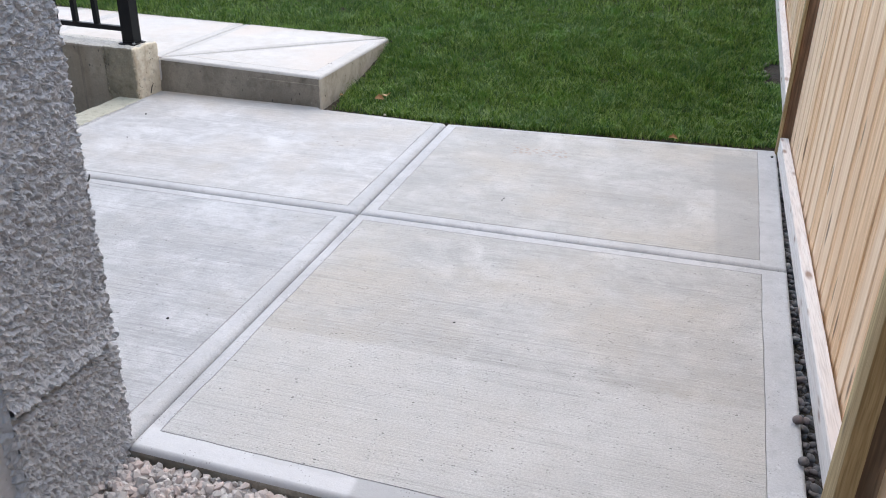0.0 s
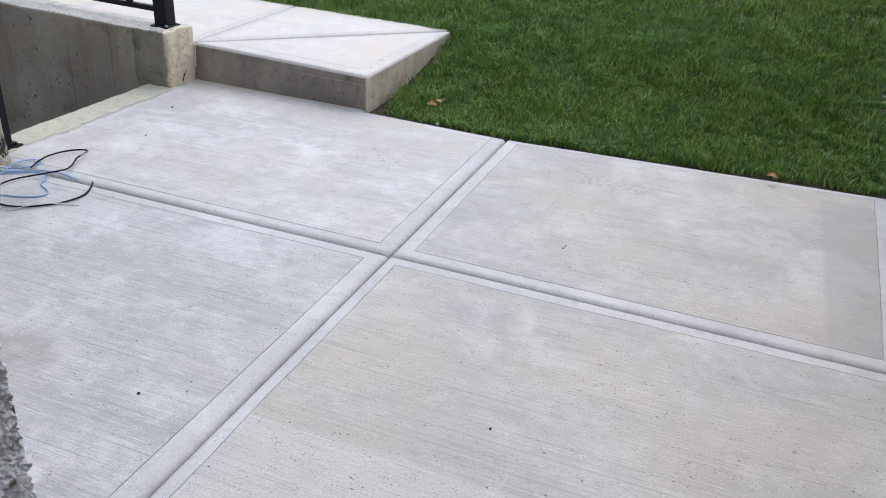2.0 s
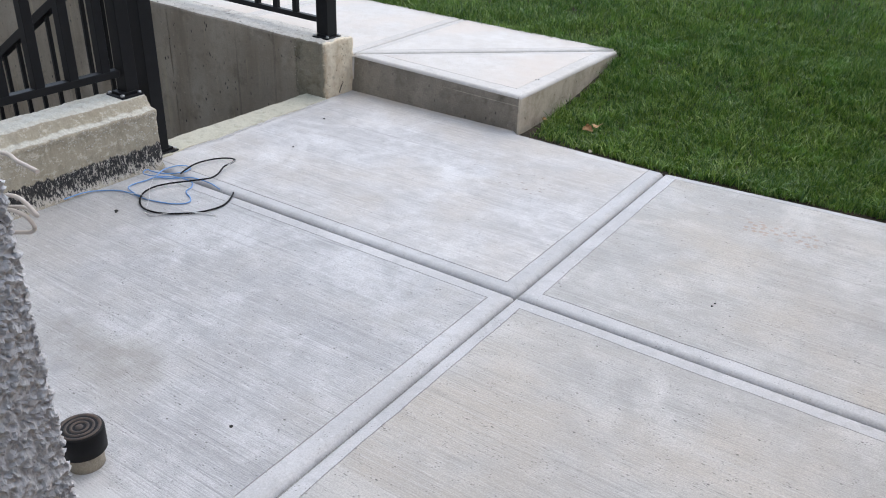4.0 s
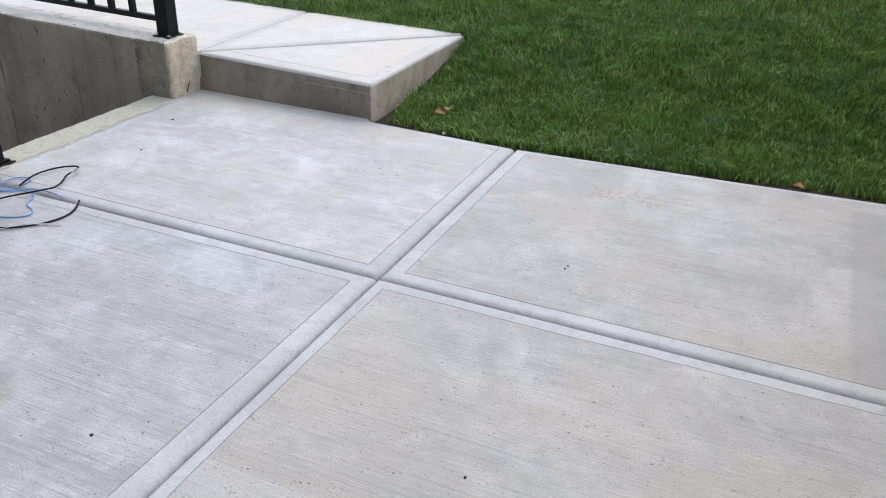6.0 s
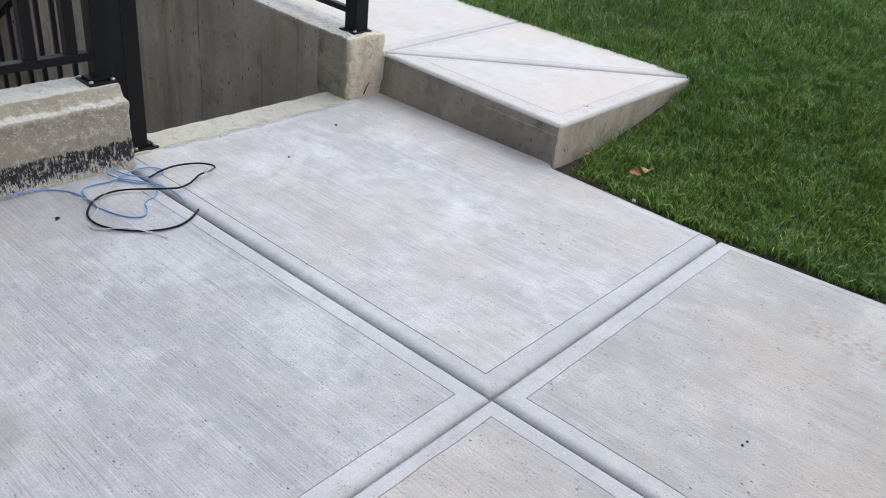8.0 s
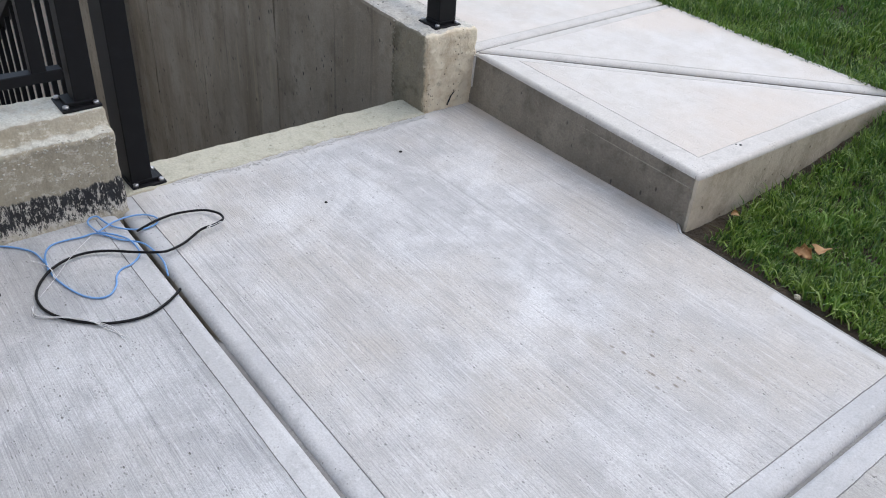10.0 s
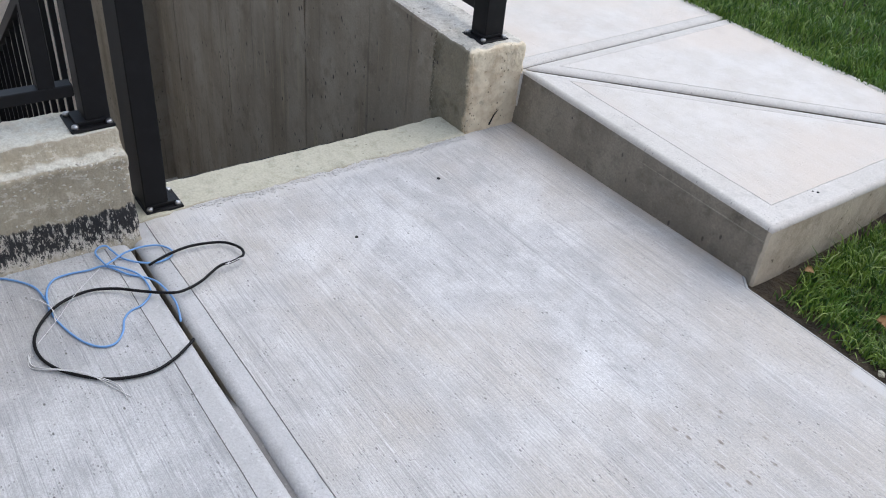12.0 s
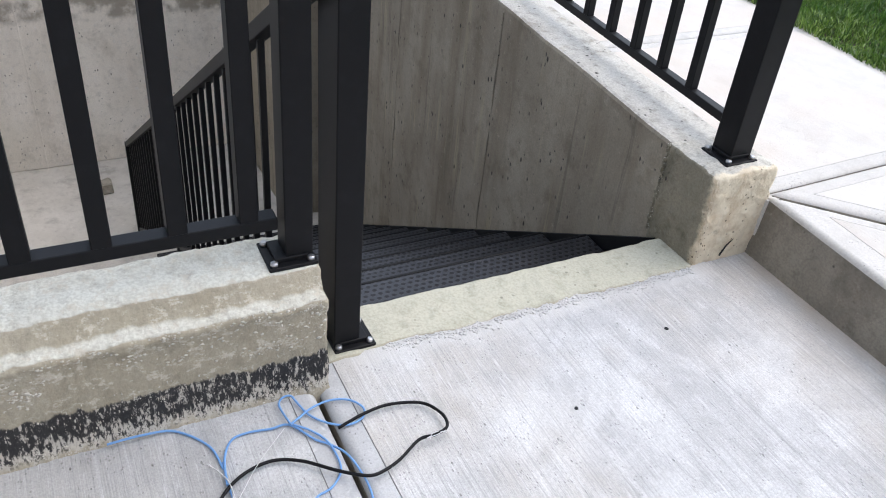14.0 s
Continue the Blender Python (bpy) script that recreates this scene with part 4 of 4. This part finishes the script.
# drain clean-out
cx, cy = -1.665, 1.752
drain = thing("drain_cleanout", cx, cy, 0.0, "black capped drain clean-out standing out of the patio", "drain")
part("pipe", lathe([(0.040, -0.02), (0.040, 0.05), (0.038, 0.052)], cx, cy), smooth_concrete("mortar_smeared_pipe", (0.24, 0.2, 0.14), (0.4, 0.37, 0.3)), drain, "mortar-smeared pipe stub")
cap = part("cap", lathe([(0.046, 0.042), (0.051, 0.045), (0.052, 0.095), (0.050, 0.102), (0.047, 0.104)], cx, cy), BLACK, drain)
part("cap_top", lathe([(0.0465, 0.1035), (0.0465, 0.105), (0.040, 0.1055), (0.038, 0.103), (0.034, 0.103), (0.032, 0.1055), (0.028, 0.1055), (0.026, 0.103), (0.022, 0.103), (0.02, 0.1055), (0.016, 0.1055), (0.014, 0.103), (0.009, 0.103), (0.008, 0.1055), (0.001, 0.1055)], cx, cy), CAP_TOP, cap, "rusty brown ringed top")


# fallen leaves and crumbs
def dry_leaf(x, y, z, size, turn, tilt):
    bm = bmesh.new()
    n = 9
    mid, left, right = [], [], []
    for i in range(n):
        u = i / (n - 1)
        w = size * 0.42 * math.sin(math.pi * u) ** 0.7 * (1 + 0.25 * math.sin(u * 19))
        c = size * (u - 0.5)
        up = 0.12 * size * math.sin(math.pi * u)
        mid.append(bm.verts.new((c, 0, up)))
        left.append(bm.verts.new((c, w, up + w * 0.5)))
        right.append(bm.verts.new((c, -w, up + w * 0.35)))
    for i in range(n - 1):
        bm.faces.new((mid[i], mid[i + 1], left[i + 1], left[i])).smooth = True
        bm.faces.new((right[i], right[i + 1], mid[i + 1], mid[i])).smooth = True
    bmesh.ops.solidify(bm, geom=bm.faces[:], thickness=0.0008)
    bmesh.ops.transform(bm, matrix=pose(x, y, z, tilt, 8, turn), verts=bm.verts)
    return tagged(part("dry_leaf", bm, LEAF), "curled orange-brown dry leaf lying in the grass", "leaf", "fallen leaves")


dry_leaf(-1.685, 4.432, 0.062, 0.055, 30, 20)
dry_leaf(-1.657, 4.48, 0.07, 0.06, 100, -15)
dry_leaf(-0.06, 4.335, 0.035, 0.05, 10, 10)
dry_leaf(-1.93, 4.47, 0.05, 0.03, 60, 10)


def crumb(x, y, s, seed, z=0.0):
    bm = bmesh.new()
    bmesh.ops.create_icosphere(bm, subdivisions=1, radius=s)
    for v in bm.verts:
        v.co *= 1 + 0.45 * noise.noise(v.co * 120 + Vector((seed, 0, 0)))
        v.co.z *= 0.6
    bmesh.ops.translate(bm, verts=bm.verts, vec=(x, y, z + s * 0.45))
    return tagged(part("crumb", bm, DEBRIS), "small black crumb of dirt on the concrete", "debris", "dirt crumbs")


for i, (x, y, s) in enumerate(((-2.742, 2.626, 0.0075), (-1.496, 2.032, 0.005), (-2.703, 3.526, 0.005), (-2.855, 3.908, 0.006), (-0.723, 3.318, 0.004), (-0.644, 2.283, 0.004), (-0.72, 3.34, 0.004), (-2.733, 2.618, 0.0045), (0.42, 4.30, 0.008))):
    crumb(x, y, s, i * 3.3)
crumb(-2.043, 4.59, 0.0045, 40.0, 0.2)
crumb(-2.055, 4.583, 0.003, 43.0, 0.2)
bm = box(-8.26, -8.15, 2.84, 2.94, PIT, PIT + 0.1, 0.02)
cut(bm, 0, -8.26, -8.15, 0.03)
roughen(bm, 0.02, 20, 2.0)
tagged(part("stone_lump", bm, STEP_SIDE), "brown lump of stone on the basement floor", "stone")


# ---- gravel, pebbles, grass ----
def mortar(name, n, place, lo, hi, material, parent, label):
    """Many tiny dabs joined into one part."""
    out = bmesh.new()
    ball = bmesh.new()
    bmesh.ops.create_icosphere(ball, subdivisions=1, radius=1)
    ref = [v.co.copy() for v in ball.verts]
    tri = [[v.index for v in f.verts] for f in ball.faces]
    ball.free()
    for _ in range(n):
        p, squash = place()
        s = random.uniform(lo, hi)
        q = Euler([random.uniform(0, 6.28) for _ in range(3)]).to_matrix()
        vs = []
        for c in ref:
            d = q @ (c * random.uniform(0.45, 1.3))
            vs.append(out.verts.new(Vector(p) + Vector((d.x * squash[0], d.y * squash[1], d.z * squash[2])) * s))
        for t in tri:
            out.faces.new([vs[k] for k in t])
    return part(name, out, material, parent, label, True)


LUMPS = [(random.uniform(1.6, 3.02), random.choice((0.237, 0.233, 0.205, 0.175, 0.15)), random.uniform(0.008, 0.05)) for _ in range(48)]


def on_low_wall():
    y, z, spread = random.choice(LUMPS)
    y = 3.025 - abs(3.025 - y - random.gauss(0, spread))
    return (-2.9755, y, z + random.gauss(0, 0.008)), (0.45, random.uniform(0.6, 1.6), random.uniform(0.5, 1.0))


def on_tar():
    y = random.uniform(1.6, 3.03)
    if random.random() < 0.3:
        return (-2.967, y, random.uniform(0.0, 0.03)), (0.7, random.uniform(0.6, 1.8), 0.6)
    tall = random.uniform(0.5, 2.6)
    return (-2.9765, y, random.uniform(0.0, 0.125)), (0.5, 0.5 + 0.3 / tall, tall)


def at_curb():
    y = random.uniform(3.19, 4.15)
    x = -3.043 + 0.016 * noise.noise((y * 6, 1, 0)) + 0.010 * noise.noise((y * 28, 2, 0))
    return (x + random.gauss(0.002, 0.011), y, 0.001), (1, random.uniform(0.8, 1.8), 0.42)


def at_block():
    z = random.uniform(0.0, 0.28)
    return (-3.061 - abs(random.gauss(0, 0.002)), 4.160 + abs(random.gauss(0, 0.006)), z), (0.6, 0.6, 1.3)


PALE_MORTAR = formed_concrete("pale_mortar", (0.56, 0.53, 0.46), (0.70, 0.67, 0.60), (0.44, 0.40, 0.32), 0.3, 0.2).m
mortar("mortar_dabs", 900, on_tar, 0.0008, 0.003, PALE_MORTAR, bpy.data.objects["wall_low"], "pale mortar smears")
mortar("mortar_dabs", 650, on_low_wall, 0.0008, 0.0045, PALE_MORTAR, bpy.data.objects["wall_low"], "pale mortar splashes")
mortar("mortar_dabs", 900, at_curb, 0.0014, 0.0048, PATIO, bpy.data.objects["curb"], "ragged pale mortar edge")
mortar("mortar_dabs", 240, at_block, 0.0018, 0.0065, PILLAR, end_block, "rough broken corner")
def block_seam():
    return (-3.268 + random.gauss(0, 0.004), 4.158 + random.uniform(-0.001, 0.002), random.uniform(0.0, 0.285)), (0.7, 0.5, 1.8)


mortar("mortar_dabs", 130, block_seam, 0.002, 0.007, PILLAR, end_block, "lumpy seam beside the wall")
part("crack", tube([(-3.0605, 4.262, 0.012), (-3.0602, 4.272, 0.032), (-3.0602, 4.279, 0.046), (-3.0605, 4.296, 0.066)], 0.0028, 6), DEBRIS, end_block, "dark ragged crack")
bm = bmesh.new()
bmesh.ops.create_icosphere(bm, subdivisions=3, radius=0.0085)
for v in bm.verts:
    v.co *= 1 + 0.5 * noise.noise(v.co * 110) + 0.3 * noise.noise(v.co * 330)
    v.co.z *= 0.7
bmesh.ops.translate(bm, verts=bm.verts, vec=(-1.615, 4.325, 0.006))
tagged(part("mortar_lump", bm, STRIP), "small pale lump of mortar at the lawn edge", "debris")


def chip(bm, x, y, z, s, flat, seed):
    m = pose(x, y, z, random.uniform(0, 360), random.uniform(0, 360), random.uniform(0, 360)) @ Matrix.Diagonal((s, s * random.uniform(0.6, 1), s * flat, 1))
    r = bmesh.ops.create_icosphere(bm, subdivisions=1, radius=1, matrix=m)
    for v in r["verts"]:
        v.co += Vector((random.uniform(-1, 1), random.uniform(-1, 1), random.uniform(-1, 1))) * s * 0.22


tagged(part("gravel_bed", box(-1.3, 0.3, -1.0, 1.47, -0.14, -0.054), soil("gravel_fines", (0.22, 0.19, 0.17), (0.34, 0.3, 0.27))), "grey gravel fines under the loose stones", "gravel bed", kind="structure")
all_chips = []
tmp = bmesh.new()
for _ in range(3600):
    y = 1.465 - abs(random.gauss(0, 0.15))
    x = random.uniform(-1.26, 0.36)
    if y < 1.47:
        chip(tmp, x, y, -0.04 + random.uniform(-0.014, 0.012), random.uniform(0.0075, 0.0175), random.uniform(0.55, 0.9), 0)
    if len(tmp.verts) > 1200:
        me_ = bpy.data.meshes.new("tmp")
        tmp.to_mesh(me_)
        all_chips.append(me_)
        tmp.free()
        tmp = bmesh.new()
joined = bmesh.new()
for me_ in all_chips:
    joined.from_mesh(me_)
    bpy.data.meshes.remove(me_)
tmp.free()
tagged(part("gravel", joined, GRAVEL), "loose pinkish grey crushed gravel beside the patio", "gravel", kind="stuff")

bed = part("pebble_bed", box(0.25, 0.52, -1.0, 4.45, -0.12, -0.07), SOIL)
tagged(bed, "narrow bed of dark river pebbles along the fence", "pebble bed", kind="structure")
shapes = []
for k in range(6):
    pb = bmesh.new()
    bmesh.ops.create_icosphere(pb, subdivisions=2, radius=1)
    for v in pb.verts:
        v.co *= 1 + 0.16 * noise.noise(v.co * 1.2 + Vector((k * 5, 0, 0)))
        v.co.z *= 0.68
    me_ = bpy.data.meshes.new("pebble")
    pb.to_mesh(me_)
    pb.free()
    me_.materials.append(PEBBLE)
    for p in me_.polygons:
        p.use_smooth = True
    shapes.append(me_)
for k in range(290):
    y = 1.5 + 2.9 * (k / 290) + random.uniform(-0.02, 0.02)
    lo, hi = edge_x(y) + 0.008, fence_x(y) + 0.02
    s = random.uniform(0.008, 0.0155)
    x = random.uniform(lo, max(hi, lo + 0.01))
    ob = new("pebble", random.choice(shapes))
    ob.parent = bed
    ob.matrix_world = pose(x, y, -0.05 + random.uniform(-0.012, 0.015) + (0.012 if y < 2.1 else 0), random.uniform(-30, 30), random.uniform(-30, 30), random.uniform(0, 360)) @ Matrix.Diagonal((s * 1.25, s, s, 1))
for x, y, s in ((0.338, 2.07, 0.014), (0.335, 1.90, 0.013)):
    ob = new("pebble", shapes[1])
    ob.parent = bed
    ob.matrix_world = pose(x, y, 0.012, 10, 0, 40) @ Matrix.Diagonal((s * 1.2, s, s, 1))


def grass(name, n, sample, label):
    """Many thin bent blades in one mesh."""
    rng = np.random.default_rng(7)
    x, y, z = sample(rng, n)
    n = len(x)
    tuft = np.sin(x * 9.1 + 1.3 * np.sin(y * 7.3)) * np.sin(y * 8.3 + 1.7 * np.sin(x * 6.1))
    clump = np.sin(x * 31 + 2 * np.sin(y * 23)) * np.sin(y * 29 + 2 * np.sin(x * 19))
    h = (0.041 + 0.016 * tuft + 0.015 * clump) * rng.uniform(0.5, 1.35, n)
    w = rng.uniform(0.0014, 0.0034, n)
    a = rng.uniform(0, 2 * np.pi, n)
    lean = rng.uniform(0.15, 1.05, n)
    swirl = 3 * np.sin(x * 7.3 + 2 * np.sin(y * 5.1)) + 3 * np.cos(y * 8.9 + 2 * np.sin(x * 4.7))
    b = np.where(rng.random(n) < 0.3, swirl + rng.normal(0, 0.8, n), rng.uniform(0, 2 * np.pi, n))
    stray = (y < 4.40) & (rng.random(n) < 0.05)
    b, lean, h = np.where(stray, -1.57 + rng.normal(0, 0.5, n), b), np.where(stray, 1.3, lean), np.where(stray, h * 1.5, h)
    wx, wy = np.cos(a) * w, np.sin(a) * w
    lx, ly = np.cos(b) * lean * h, np.sin(b) * lean * h
    v = np.empty((n, 5, 3), np.float32)
    v[:, 0] = np.stack([x - wx, y - wy, z], 1)
    v[:, 1] = np.stack([x + wx, y + wy, z], 1)
    v[:, 2] = np.stack([x + wx * 0.8 + lx * 0.38, y + wy * 0.8 + ly * 0.38, z + h * 0.6], 1)
    v[:, 3] = np.stack([x - wx * 0.8 + lx * 0.38, y - wy * 0.8 + ly * 0.38, z + h * 0.6], 1)
    v[:, 4] = np.stack([x + lx, y + ly, z + h * (1 - 0.25 * lean)], 1)
    base = (np.arange(n) * 5)[:, None]
    quads, tris = base + np.array([[0, 1, 2, 3]]), base + np.array([[3, 2, 4]])
    loops = np.concatenate([quads, tris], 1).astype(np.int32).ravel()
    starts = (np.arange(n)[:, None] * 7 + np.array([[0, 4]])).astype(np.int32).ravel()
    me = bpy.data.meshes.new(name)
    me.vertices.add(n * 5)
    me.vertices.foreach_set("co", v.ravel())
    me.loops.add(n * 7)
    me.loops.foreach_set("vertex_index", loops)
    me.polygons.add(n * 2)
    me.polygons.foreach_set("loop_start", starts)
    me.update(calc_edges=True)
    me.materials.append(GRASS)
    return tagged(new(name, me), label, "grass", kind="stuff")


def rise(y):
    u = np.clip(y - 4.42, 0, 3.6)
    return np.where(u < 1.05, 0.19 * (u / 1.05) ** 1.6, 0.19 + 0.165 * (u - 1.05)) - 0.012


def near_lawn(rng, n):
    x = rng.uniform(-1.96, 0.505, n)
    y = rng.uniform(4.3, 6.2, n)
    lip = np.interp(x, [p[0] for p in LAWN_Y], [p[1] for p in LAWN_Y])
    bare = 0.02 + 0.034 * rng.random(n) + 0.012 * np.sin(x * 17) * np.sin(x * 5) + 0.018 * np.clip((x + 0.7) / 0.6, 0, 1) + 0.075 * rng.random(n) ** 1.3 * np.clip((-1.58 - x) / 0.28, 0, 1)
    ok = (y > lip + bare) & ~((x > 0.43 + 0.02 * np.sin(y * 40)) & (y > 5.28) & (y < 5.56)) & ~((x < -1.94 + 0.02 * np.sin(y * 30)) & (y < 4.46 + 0.06 * rng.random(n)))
    x, y = x[ok], y[ok]
    return x, y, rise(y)


def far_lawn(rng, n):
    x = rng.uniform(-7.5, 0.52, n)
    y = 5.44 + 2.56 * rng.random(n) ** 1.2
    ok = ~((x > -1.96) & (y < 6.2)) & (y > 5.415 - (x + 1.98) * 0.078)
    x, y = x[ok], y[ok]
    return x, y, rise(y)


for k in range(12):
    x, y = random.uniform(0.412, 0.45), random.uniform(5.26, 5.58)
    bm = bmesh.new()
    chip(bm, x, y, float(rise(np.array(y))) + 0.004, random.uniform(0.008, 0.014), random.uniform(0.6, 0.9), k)
    tagged(part("stone", bm, STEP_SIDE), "small grey stone lying between lawn and fence", "stone", "stones beside the fence")

grass("lawn_grass", 135000, near_lawn, "short dense green lawn beside the patio")
grass("lawn_grass", 300000, far_lawn, "green lawn behind the raised walkway")
